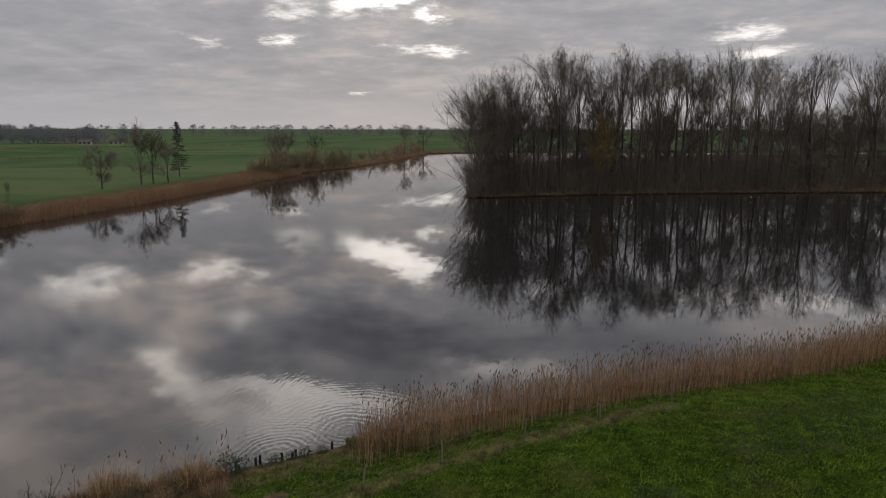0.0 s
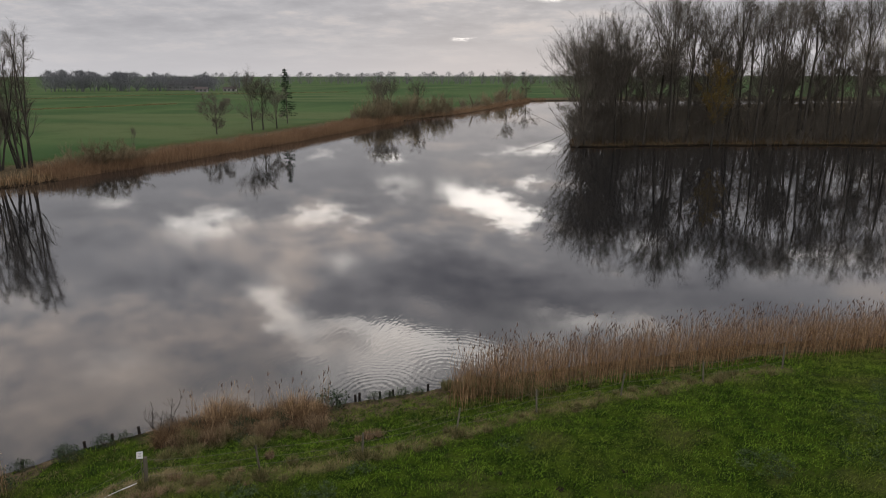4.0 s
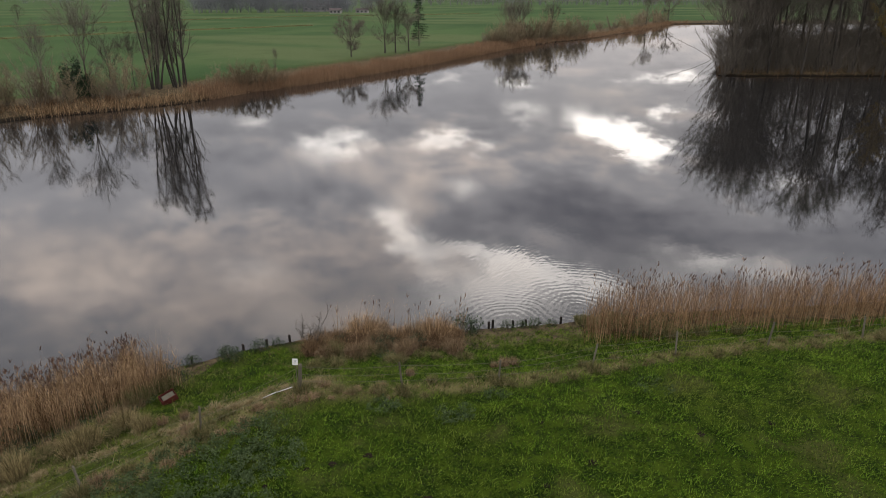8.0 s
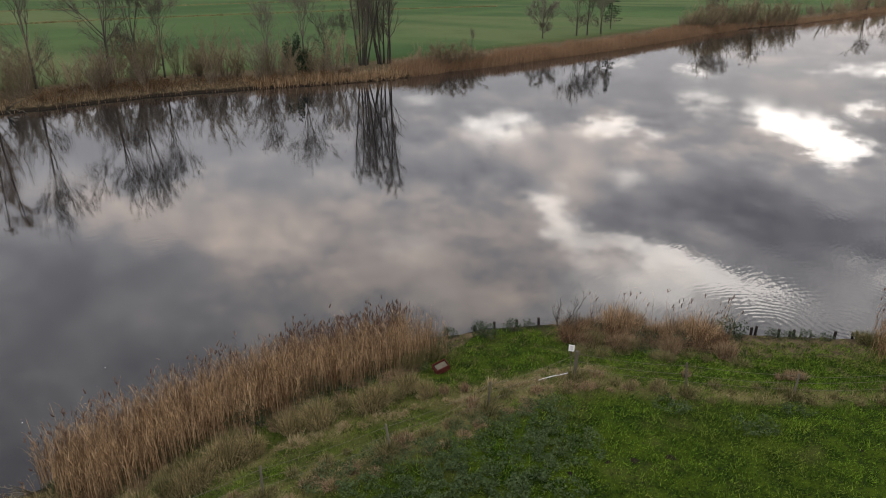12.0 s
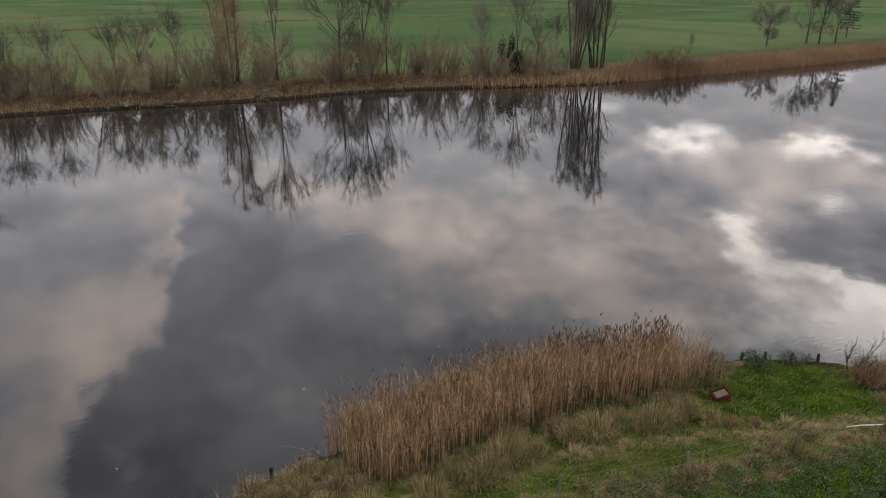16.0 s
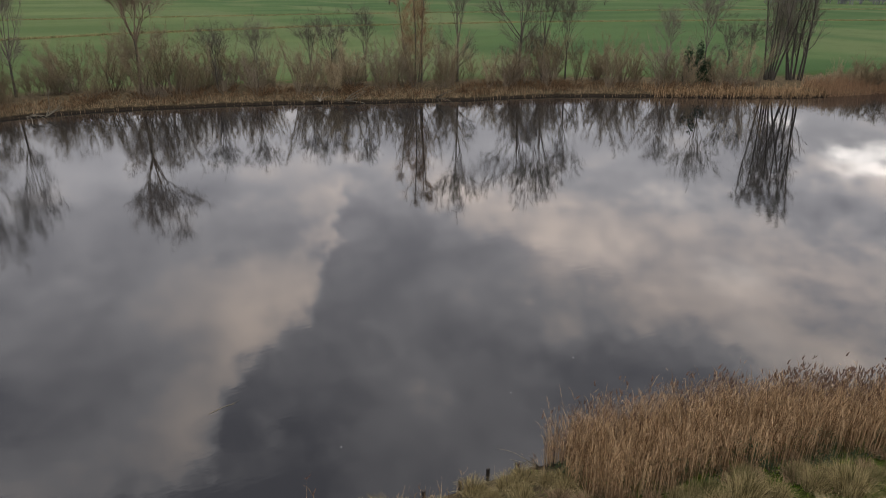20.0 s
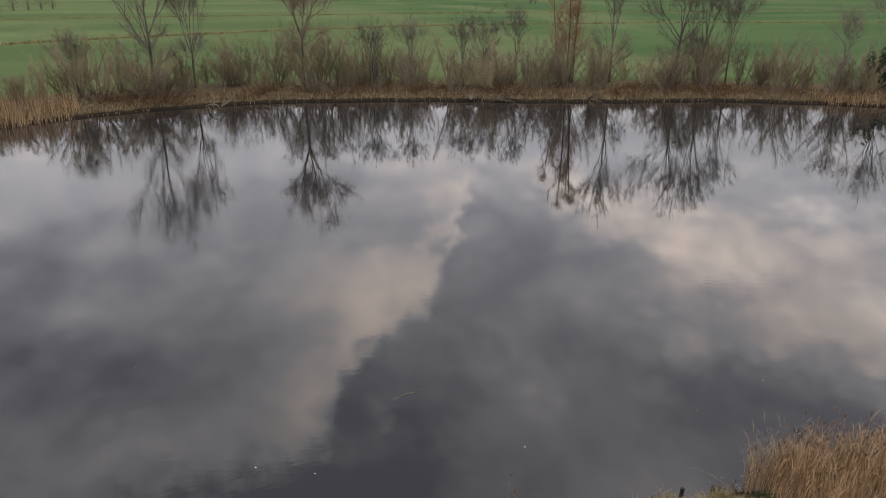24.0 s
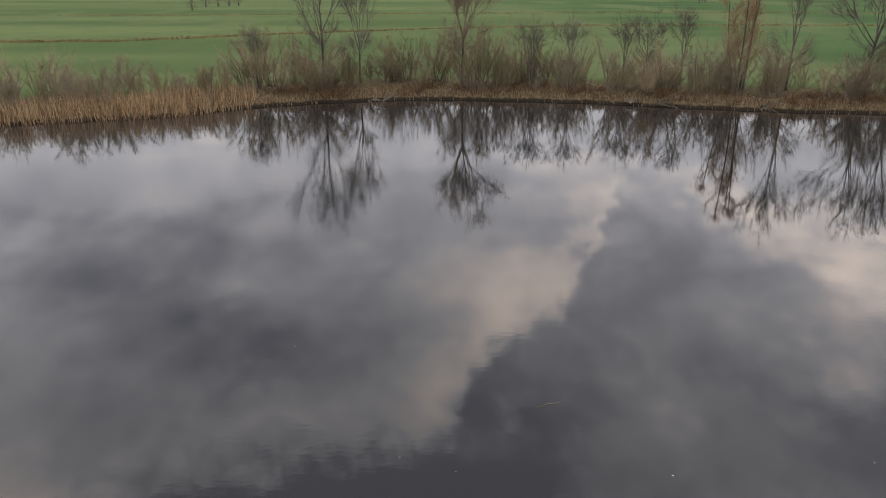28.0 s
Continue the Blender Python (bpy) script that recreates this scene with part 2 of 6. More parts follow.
pale.inputs["From Min"].default_value, pale.inputs["From Max"].default_value = 6.0, 19.0
pale.inputs["To Min"].default_value, pale.inputs["To Max"].default_value = 0.45, 0.0
hazed = node(wt, "ShaderNodeMix", data_type="RGBA")
wire(wt, math_node(wt, "ADD", haze.outputs[0], pale.outputs[0], True), hazed.inputs["Factor"])
wire(wt, deck.outputs[0], hazed.inputs["A"])
veil = node(wt, "ShaderNodeVectorMath", operation="SCALE")
veil.inputs[0].default_value = (0.56, 0.55, 0.575)
wire(wt, math_node(wt, "ADD", 1.0, math_node(wt, "MULTIPLY", soft(math_node(wt, "MULTIPLY", az, -1.0), 36.0, 62.0), 0.48)), veil.inputs["Scale"])
wire(wt, veil.outputs[0], hazed.inputs["B"])
glow = node(wt, "ShaderNodeVectorMath", operation="SCALE")
glow.inputs[0].default_value = (1.0, 0.93, 0.85)
# torn edges: a gap has a clear core and a thin bright rim of cloud about it
torn = math_node(wt, "MULTIPLY", bright, math_node(wt, "ADD", -0.55, math_node(wt, "ADD", math_node(wt, "MULTIPLY", wisp.outputs["Fac"], 1.9), math_node(wt, "MULTIPLY", curl.outputs["Fac"], 1.2))))
core = math_node(wt, "MULTIPLY", soft(torn, 0.25, 1.45), math_node(wt, "ADD", 0.36, math_node(wt, "MULTIPLY", math_node(wt, "MINIMUM", bright, 2.4), 0.50)))
opening = math_node(wt, "ADD", core, math_node(wt, "MULTIPLY", soft(torn, 0.02, 0.85), 0.36))
wire(wt, math_node(wt, "MULTIPLY", math_node(wt, "MULTIPLY", opening, 1.08), high.outputs[0]), glow.inputs["Scale"])
clear = node(wt, "ShaderNodeTexSky", sky_type="NISHITA")
clear.sun_elevation, clear.sun_rotation = radians(11), radians(-6)
thin = node(wt, "ShaderNodeVectorMath", operation="SCALE")
wire(wt, clear.outputs[0], thin.inputs[0])
thin.inputs["Scale"].default_value = 0.0012
both = node(wt, "ShaderNodeVectorMath", operation="ADD")
wire(wt, hazed.outputs["Result"], both.inputs[0])
wire(wt, glow.outputs[0], both.inputs[1])
allsky = node(wt, "ShaderNodeVectorMath", operation="ADD")
wire(wt, both.outputs[0], allsky.inputs[0])
wire(wt, thin.outputs[0], allsky.inputs[1])
back = node(wt, "ShaderNodeBackground")
back.inputs["Strength"].default_value = 1.0
wire(wt, allsky.outputs[0], back.inputs[0])
wire(wt, back.outputs[0], node(wt, "ShaderNodeOutputWorld").inputs[0])


# ---- materials ----
def material(name, base, second, rough=0.85, scale=3.0, fine_scale=40.0, bump=0.3, per="", spread=0.25, trans=0.0, detail_mix=0.5):
    """Two noises, coarse and fine, between two colours; per: 'object' or 'island' lets each piece differ."""
    mat = bpy.data.materials.new(name)
    mat.use_nodes = True
    nt = mat.node_tree
    bsdf = nt.nodes["Principled BSDF"]
    tc = node(nt, "ShaderNodeTexCoord")
    geo = node(nt, "ShaderNodeNewGeometry")
    a, b = node(nt, "ShaderNodeTexNoise"), node(nt, "ShaderNodeTexNoise")
    a.inputs["Scale"].default_value, b.inputs["Scale"].default_value = scale, fine_scale
    a.inputs["Detail"].default_value = b.inputs["Detail"].default_value = 3.0
    for n in (a, b):
        wire(nt, geo.outputs["Position"], n.inputs["Vector"])
    f = math_node(nt, "ADD", math_node(nt, "MULTIPLY", a.outputs["Fac"], 1 - detail_mix), math_node(nt, "MULTIPLY", b.outputs["Fac"], detail_mix))
    if per:
        rnd = node(nt, "ShaderNodeObjectInfo").outputs["Random"] if per == "object" else geo.outputs["Random Per Island"]
        f = math_node(nt, "ADD", f, math_node(nt, "MULTIPLY", math_node(nt, "SUBTRACT", rnd, 0.5), spread * 2))
    f = math_node(nt, "MULTIPLY", math_node(nt, "SUBTRACT", f, 0.25), 2.0, True)
    mix = node(nt, "ShaderNodeMix", data_type="RGBA")
    wire(nt, f, mix.inputs["Factor"])
    mix.inputs["A"].default_value, mix.inputs["B"].default_value = (*base, 1), (*second, 1)
    wire(nt, mix.outputs["Result"], bsdf.inputs["Base Color"])
    bsdf.inputs["Roughness"].default_value = rough
    bsdf.inputs["Specular IOR Level"].default_value = 0.06 if rough > 0.65 else 0.3
    if bump:
        bp = node(nt, "ShaderNodeBump")
        bp.inputs["Strength"].default_value, bp.inputs["Distance"].default_value = bump, 0.02
        wire(nt, b.outputs["Fac"], bp.inputs["Height"])
        wire(nt, bp.outputs[0], bsdf.inputs["Normal"])
    if trans:
        tr = node(nt, "ShaderNodeBsdfTranslucent")
        wire(nt, mix.outputs["Result"], tr.inputs[0])
        ms = node(nt, "ShaderNodeMixShader")
        ms.inputs[0].default_value = trans
        wire(nt, bsdf.outputs[0], ms.inputs[1])
        wire(nt, tr.outputs[0], ms.inputs[2])
        wire(nt, ms.outputs[0], nt.nodes["Material Output"].inputs[0])
    return mat


def water_material():
    mat = bpy.data.materials.new("lake_water")
    mat.use_nodes = True
    nt = mat.node_tree
    bsdf = nt.nodes["Principled BSDF"]
    geo = node(nt, "ShaderNodeNewGeometry")
    pos = geo.outputs["Position"]
    bsdf.inputs["Base Color"].default_value = (*WATER_BODY, 1)
    bsdf.inputs["Roughness"].default_value = 0.0
    bsdf.inputs["IOR"].default_value = WATER_IOR

    def ripple(scale, stretch, turn, detail):
        m = node(nt, "ShaderNodeMapping")
        m.inputs["Rotation"].default_value = (0, 0, radians(turn))
        m.inputs["Scale"].default_value = (scale, scale * stretch, scale)
        wire(nt, pos, m.inputs[0])
        n = node(nt, "ShaderNodeTexNoise")
        n.inputs["Scale"].default_value, n.inputs["Detail"].default_value = 1.0, detail
        wire(nt, m.outputs[0], n.inputs["Vector"])
        return n.outputs["Fac"]

    h = math_node(nt, "MULTIPLY", ripple(4.2, 0.35, 35, 2.0), RIPPLE)
    h = math_node(nt, "ADD", h, math_node(nt, "MULTIPLY", ripple(0.35, 0.6, 20, 1.0), RIPPLE * 2.0))
    # catspaws: patches where a breath of wind roughens the surface
    patch = node(nt, "ShaderNodeMapRange")
    wire(nt, ripple(0.055, 0.5, 30, 3.0), patch.inputs["Value"])
    patch.inputs["From Min"].default_value, patch.inputs["From Max"].default_value = 0.50, 0.64
    h = math_node(nt, "ADD", h, math_node(nt, "MULTIPLY", math_node(nt, "MULTIPLY", ripple(5.5, 0.3, 40, 1.0), patch.outputs[0]), 0.0036))
    # rings spreading from the piles, and a broken ripple beyond them
    def spot(cx, cy, inner, outer):
        c = node(nt, "ShaderNodeVectorMath", operation="DISTANCE")
        wire(nt, pos, c.inputs[0])
        c.inputs[1].default_value = (cx, cy, 0)
        fade = node(nt, "ShaderNodeMapRange", interpolation_type="SMOOTHSTEP")
        wire(nt, c.outputs["Value"], fade.inputs["Value"])
        fade.inputs["From Min"].default_value, fade.inputs["From Max"].default_value = inner, outer
        fade.inputs["To Min"].default_value, fade.inputs["To Max"].default_value = 1.0, 0.0
        return c.outputs["Value"], fade.outputs[0]

    for cx, cy, outer, wave, amp in ((-9.3, 28.4, 6.5, 0.36, 0.0008), (-6.4, 31.2, 9.0, 0.42, 0.0007)):
        r, fade = spot(cx, cy, 1.0, outer)
        broken = math_node(nt, "MULTIPLY", fade, math_node(nt, "MULTIPLY", ripple(0.8, 1.0, 10, 1.0), 1.7))
        wob = math_node(nt, "ADD", r, math_node(nt, "MULTIPLY", ripple(0.6, 1.0, 0, 2.0), 0.9))
        s = math_node(nt, "SINE", math_node(nt, "MULTIPLY", wob, 6.2832 / wave))
        h = math_node(nt, "ADD", h, math_node(nt, "MULTIPLY", math_node(nt, "MULTIPLY", s, broken), amp))
    for cx, cy, outer in ((-5.5, 34.0, 9.0), (-11.0, 37.0, 7.0), (3.0, 40.0, 8.0), (-66.0, 6.0, 9.0), (-66.5, 25.0, 6.0), (-44.0, 18.0, 9.0)):
        h = math_node(nt, "ADD", h, math_node(nt, "MULTIPLY", math_node(nt, "MULTIPLY", ripple(2.6, 0.35, 70, 2.0), spot(cx, cy, 0.5, outer)[1]), 0.0026))
    bp = node(nt, "ShaderNodeBump")
    bp.inputs["Strength"].default_value, bp.inputs["Distance"].default_value = 1.0, 1.0
    wire(nt, h, bp.inputs["Height"])
    wire(nt, bp.outputs[0], bsdf.inputs["Normal"])
    return mat


def ground_material():
    """Grazed grass; the 'litter' layer is dead reed and leaf mould along the banks, 'field' the sown strips beyond."""
    mat = bpy.data.materials.new("grassland")
    mat.use_nodes = True
    nt = mat.node_tree
    bsdf = nt.nodes["Principled BSDF"]
    geo = node(nt, "ShaderNodeNewGeometry")
    pos = geo.outputs["Position"]

    def noise_at(scale, detail=3.0, stretch=1.0, turn=0):
        m = node(nt, "ShaderNodeMapping")
        m.inputs["Rotation"].default_value = (0, 0, radians(turn))
        m.inputs["Scale"].default_value = (scale, scale * stretch, scale)
        wire(nt, pos, m.inputs[0])
        n = node(nt, "ShaderNodeTexNoise")
        n.inputs["Scale"].default_value, n.inputs["Detail"].default_value = 1.0, detail
        wire(nt, m.outputs[0], n.inputs["Vector"])
        return n.outputs["Fac"]

    def blend(fac, a, b):
        m = node(nt, "ShaderNodeMix", data_type="RGBA")
        wire(nt, fac, m.inputs["Factor"])
        for key, v in (("A", a), ("B", b)):
            if isinstance(v, tuple):
                m.inputs[key].default_value = (*v, 1)
            else:
                wire(nt, v, m.inputs[key])
        return m.outputs["Result"]

    def step(v, lo, hi):
        m = node(nt, "ShaderNodeMapRange", interpolation_type="SMOOTHSTEP")
        wire(nt, v, m.inputs["Value"])
        m.inputs["From Min"].default_value, m.inputs["From Max"].default_value = lo, hi
        return m.outputs[0]

    def layer(name):
        a = node(nt, "ShaderNodeAttribute", attribute_name=name)
        return a.outputs["Fac"]

    fine_grain = noise_at(14.0, 4.0)
    turf = blend(step(noise_at(1.3, 5.0), 0.38, 0.64), (0.006, 0.016, 0.002), (0.044, 0.068, 0.006))
    turf = blend(step(fine_grain, 0.35, 0.75), turf, (0.046, 0.074, 0.007))
    turf = blend(step(noise_at(0.45, 4.0), 0.52, 0.70), turf, (0.056, 0.064, 0.016))
    turf = blend(math_node(nt, "MULTIPLY", step(noise_at(9.0, 4.0), 0.52, 0.72), 0.8), turf, (0.013, 0.018, 0.008))
    litter = blend(step(noise_at(2.0, 5.0), 0.35, 0.7), (0.060, 0.048, 0.028), (0.15, 0.115, 0.065))
    sown = blend(step(noise_at(0.02, 4.0, 0.25, 25), 0.38, 0.66), (0.040, 0.080, 0.027), (0.070, 0.115, 0.041))
    old_grass = blend(step(noise_at(0.02, 4.0, 0.25, 25), 0.38, 0.66), (0.064, 0.098, 0.035), (0.108, 0.142, 0.055))
    lying = node(nt, "ShaderNodeSeparateXYZ")
    wire(nt, pos, lying.inputs[0])
    meadow = blend(step(lying.outputs[1], 35.0, 95.0), old_grass, sown)
    meadow = blend(step(noise_at(0.006, 2.0, 3.0, 15), 0.50, 0.62), meadow, (0.092, 0.122, 0.050))
    meadow = blend(math_node(nt, "MULTIPLY", step(noise_at(0.15, 5.0), 0.5, 0.75), 0.5), meadow, (0.056, 0.082, 0.030))
    col = blend(layer("field"), turf, meadow)
    edge = math_node(nt, "ADD", layer("litter"), math_node(nt, "MULTIPLY", math_node(nt, "SUBTRACT", noise_at(0.9, 4.0), 0.5), 0.9))
    col = blend(step(edge, 0.38, 0.62), col, litter)
    col = blend(math_node(nt, "MULTIPLY", layer("straw"), 0.8), col, (0.185, 0.160, 0.070))
    zed = node(nt, "ShaderNodeSeparateXYZ")
    wire(nt, pos, zed.inputs[0])
    # low ground is dark mud, which also paints in the undercut bank's shade
    wet = step(math_node(nt, "ADD", zed.outputs[2], math_node(nt, "MULTIPLY", noise_at(1.5), 0.3)), 0.55, 0.30)
    col = blend(wet, col, (0.020, 0.016, 0.011))
    wire(nt, col, bsdf.inputs["Base Color"])
    bsdf.inputs["Roughness"].default_value = 0.95
    bsdf.inputs["Specular IOR Level"].default_value = 0.03
    bp = node(nt, "ShaderNodeBump")
    bp.inputs["Strength"].default_value, bp.inputs["Distance"].default_value = 0.7, 0.06
    wire(nt, math_node(nt, "ADD", fine_grain, math_node(nt, "MULTIPLY", noise_at(3.0, 4.0), 2.5)), bp.inputs["Height"])
    wire(nt, bp.outputs[0], bsdf.inputs["Normal"])
    return mat


def grass_material():
    """Grazed grass from dark to fresh green, yellower in places, each blade a little different; the dark patches also
    paint in the shade of hummocks and tufts.
    """
    mat = bpy.data.materials.new("grass_blades")
    mat.use_nodes = True
    nt = mat.node_tree
    bsdf = nt.nodes["Principled BSDF"]
    geo = node(nt, "ShaderNodeNewGeometry")

    def patch(scale, detail):
        n = node(nt, "ShaderNodeTexNoise")
        n.inputs["Scale"].default_value, n.inputs["Detail"].default_value = scale, detail
        wire(nt, geo.outputs["Position"], n.inputs["Vector"])
        return n.outputs["Fac"]

    f = math_node(nt, "ADD", math_node(nt, "MULTIPLY", patch(0.42, 3.0), 0.30), math_node(nt, "MULTIPLY", patch(1.5, 4.0), 0.40))
    f = math_node(nt, "ADD", f, math_node(nt, "MULTIPLY", patch(6.5, 3.0), 0.34))
    f = math_node(nt, "ADD", f, math_node(nt, "MULTIPLY", math_node(nt, "SUBTRACT", geo.outputs["Random Per Island"], 0.5), 0.34))
    m = node(nt, "ShaderNodeMapRange")
    wire(nt, f, m.inputs["Value"])
    m.inputs["From Min"].default_value, m.inputs["From Max"].default_value = 0.39, 0.66
    ramp = node(nt, "ShaderNodeValToRGB")
    wire(nt, m.outputs[0], ramp.inputs[0])
    ramp.color_ramp.elements[0].color = (0.016, 0.040, 0.005, 1)
    ramp.color_ramp.elements[1].color = (0.230, 0.345, 0.040, 1)
    ramp.color_ramp.elements.new(0.5).color = (0.082, 0.160, 0.015, 1)
    y = node(nt, "ShaderNodeMapRange", interpolation_type="SMOOTHSTEP")
    wire(nt, math_node(nt, "ADD", math_node(nt, "MULTIPLY", patch(0.23, 5.0), 0.8), math_node(nt, "MULTIPLY", geo.outputs["Random Per Island"], 0.2)), y.inputs["Value"])
    y.inputs["From Min"].default_value, y.inputs["From Max"].default_value, y.inputs["To Max"].default_value = 0.50, 0.66, 0.55
    mix = node(nt, "ShaderNodeMix", data_type="RGBA")
    wire(nt, y.outputs[0], mix.inputs["Factor"])
    wire(nt, ramp.outputs[0], mix.inputs["A"])
    mix.inputs["B"].default_value = (0.215, 0.220, 0.055, 1)
    wire(nt, mix.outputs["Result"], bsdf.inputs["Base Color"])
    bsdf.inputs["Roughness"].default_value = 0.7
    bsdf.inputs["Specular IOR Level"].default_value = 0.06
    tr = node(nt, "ShaderNodeBsdfTranslucent")
    wire(nt, mix.outputs["Result"], tr.inputs[0])
    ms = node(nt, "ShaderNodeMixShader")
    ms.inputs[0].default_value = 0.3
    wire(nt, bsdf.outputs[0], ms.inputs[1])
    wire(nt, tr.outputs[0], ms.inputs[2])
    wire(nt, ms.outputs[0], nt.nodes["Material Output"].inputs[0])
    return mat


WATER = water_material()
GRASSLAND = ground_material()
BARK = material("grey_bark", (0.036, 0.032, 0.027), (0.095, 0.086, 0.072), 0.9, 0.6, 9.0, 0.4, "object", 0.15)
TWIG = material("winter_twigs", (0.070, 0.062, 0.050), (0.175, 0.154, 0.124), 0.9, 0.12, 3.0, 0.0, "object", 0.25)
TWIG_WARM = material("warm_brown_twigs", (0.105, 0.086, 0.062), (0.25, 0.205, 0.148), 0.9, 0.15, 3.0, 0.0, "object", 0.3)
TWIG_OLIVE = material("olive_twigs", (0.145, 0.116, 0.070), (0.33, 0.268, 0.168), 0.9, 0.2, 3.0, 0.0, "object", 0.3)
TWIG_PALE = material("pale_feathery_twigs", (0.17, 0.130, 0.092), (0.36, 0.275, 0.198), 0.9, 0.2, 3.0, 0.0, "object", 0.25)
TWIG_RUST = material("twigs_with_dead_leaves", (0.19, 0.122, 0.068), (0.37, 0.255, 0.150), 0.9, 0.3, 4.0, 0.0, "object", 0.2)
LEAF_YELLOW = material("last_yellow_leaves", (0.16, 0.11, 0.03), (0.26, 0.19, 0.06), 0.8, 0.6, 5.0, 0.0, "island", 0.3, 0.3)
NEEDLE = material("dark_needles", (0.016, 0.030, 0.016), (0.040, 0.062, 0.032), 0.8, 0.6, 6.0, 0.0, "island", 0.3)
REED = material("dry_reed", (0.12, 0.072, 0.036), (0.55, 0.388, 0.225), 0.8, 1.1, 5.0, 0.0, "island", 0.5, 0.25)
REED_RED = material("reddish_dry_reed", (0.12, 0.068, 0.034), (0.45, 0.295, 0.165), 0.8, 0.9, 5.0, 0.0, "island", 0.5, 0.25)
REED_FAR = material("red_brown_reed", (0.19, 0.118, 0.068), (0.39, 0.260, 0.155), 0.85, 0.10, 1.5, 0.0, "island", 0.3, 0.15)
PLUME = material("reed_plume", (0.085, 0.055, 0.045), (0.22, 0.145, 0.105), 0.9, 0.8, 6.0, 0.0, "island", 0.3, 0.15)
STRAW = material("bleached_grass", (0.20, 0.155, 0.075), (0.42, 0.345, 0.20), 0.85, 0.6, 4.0, 0.0, "island", 0.35, 0.25)
SKIRT = material("golden_dead_grass", (0.085, 0.070, 0.030), (0.42, 0.345, 0.175), 0.85, 0.9, 5.0, 0.0, "island", 0.5, 0.25)
BANK_GRASS = material("dead_bank_grass", (0.10, 0.068, 0.040), (0.38, 0.275, 0.165), 0.9, 0.35, 2.0, 0.0, "island", 0.45, 0.15)
OLIVE_STRAW = material("half_green_rough_grass", (0.075, 0.080, 0.026), (0.27, 0.235, 0.115), 0.85, 0.9, 5.0, 0.0, "island", 0.45, 0.25)
BROWN = material("brown_dead_stems", (0.062, 0.038, 0.022), (0.25, 0.165, 0.09), 0.9, 0.6, 4.0, 0.0, "island", 0.35, 0.15)
BLADE = grass_material()
WEED = material("grey_green_weeds", (0.030, 0.052, 0.018), (0.120, 0.160, 0.072), 0.8, 1.2, 9.0, 0.0, "island", 0.22, 0.2)
BRAMBLE = material("bramble_leaves", (0.018, 0.036, 0.014), (0.055, 0.085, 0.030), 0.55, 1.0, 8.0, 0.0, "island", 0.35, 0.15)
POST = material("weathered_post", (0.10, 0.09, 0.065), (0.20, 0.18, 0.14), 0.9, 3.0, 30.0, 0.5, "object", 0.15)
PILE = material("wet_dark_pile", (0.010, 0.008, 0.007), (0.035, 0.028, 0.022), 0.5, 5.0, 30.0, 0.6, "object", 0.2)
SOIL = material("dark_mole_soil", (0.008, 0.006, 0.004), (0.028, 0.021, 0.014), 0.95, 6.0, 40.0, 0.9)
WIRE = material("pale_fence_rope", (0.12, 0.115, 0.075), (0.22, 0.21, 0.15), 0.7, 5.0, 60.0, 0.2)
WHITE = material("white_plastic", (0.70, 0.70, 0.68), (0.82, 0.82, 0.80), 0.5, 4.0, 30.0, 0.05)
GREY = material("grey_print", (0.35, 0.35, 0.36), (0.5, 0.5, 0.5), 0.6, 6.0, 30.0, 0.0)
RUST = material("rust_red_paint", (0.055, 0.015, 0.012), (0.15, 0.042, 0.032), 0.7, 7.0, 40.0, 0.4)
ROOF = material("dark_roof_sheet", (0.05, 0.045, 0.045), (0.12, 0.10, 0.095), 0.8, 0.5, 5.0, 0.1, "object", 0.2)
WALL = material("pale_farm_wall", (0.30, 0.29, 0.28), (0.45, 0.43, 0.41), 0.8, 0.4, 4.0, 0.1, "object", 0.2)
PANE = material("dark_window", (0.03, 0.035, 0.04), (0.06, 0.065, 0.07), 0.2, 0.5, 4.0, 0.0)
# distance haze is painted into the pale base colours of these two
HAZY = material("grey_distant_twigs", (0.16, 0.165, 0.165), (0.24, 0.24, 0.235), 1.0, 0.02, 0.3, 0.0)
FAR_HAZE = material("far_off_wood", (0.165, 0.170, 0.180), (0.235, 0.240, 0.250), 1.0, 0.05, 0.5, 0.0)


# ---- mesh helpers ----
def raw_mesh(name, verts, tris, quads=None):
    """A mesh from arrays of corners, triangles and quads."""
    me = bpy.data.meshes.new(name)
    verts = np.asarray(verts, dtype=np.float32).reshape(-1, 3)
    tris = np.asarray(tris, dtype=np.int32).reshape(-1, 3)
    quads = np.zeros((0, 4), np.int32) if quads is None else np.asarray(quads, dtype=np.int32).reshape(-1, 4)
    me.vertices.add(len(verts))
    me.vertices.foreach_set("co", verts.ravel())
    me.loops.add(tris.size + quads.size)
    me.loops.foreach_set("vertex_index", np.concatenate([tris.ravel(), quads.ravel()]))
    me.polygons.add(len(tris) + len(quads))
    start = np.concatenate([np.arange(len(tris)) * 3, tris.size + np.arange(len(quads)) * 4]).astype(np.int32)
    me.polygons.foreach_set("loop_start", start)
    me.update(calc_edges=True)
    return me


def put_mesh(name, me, mat, parent=None, label="", smooth=False):
    me.materials.append(mat)
    if smooth:
        me.polygons.foreach_set("use_smooth", [True] * len(me.polygons))
    ob = new(name, me)
    if parent is not None:
        ob.parent = parent
    if label:
        tagged(ob, label)
    return ob


def part(name, bm, mat, parent=None, label="", smooth=False):
    me = bpy.data.meshes.new(name)
    bm.to_mesh(me)
    bm.free()
    return put_mesh(name, me, mat, parent, label, smooth)


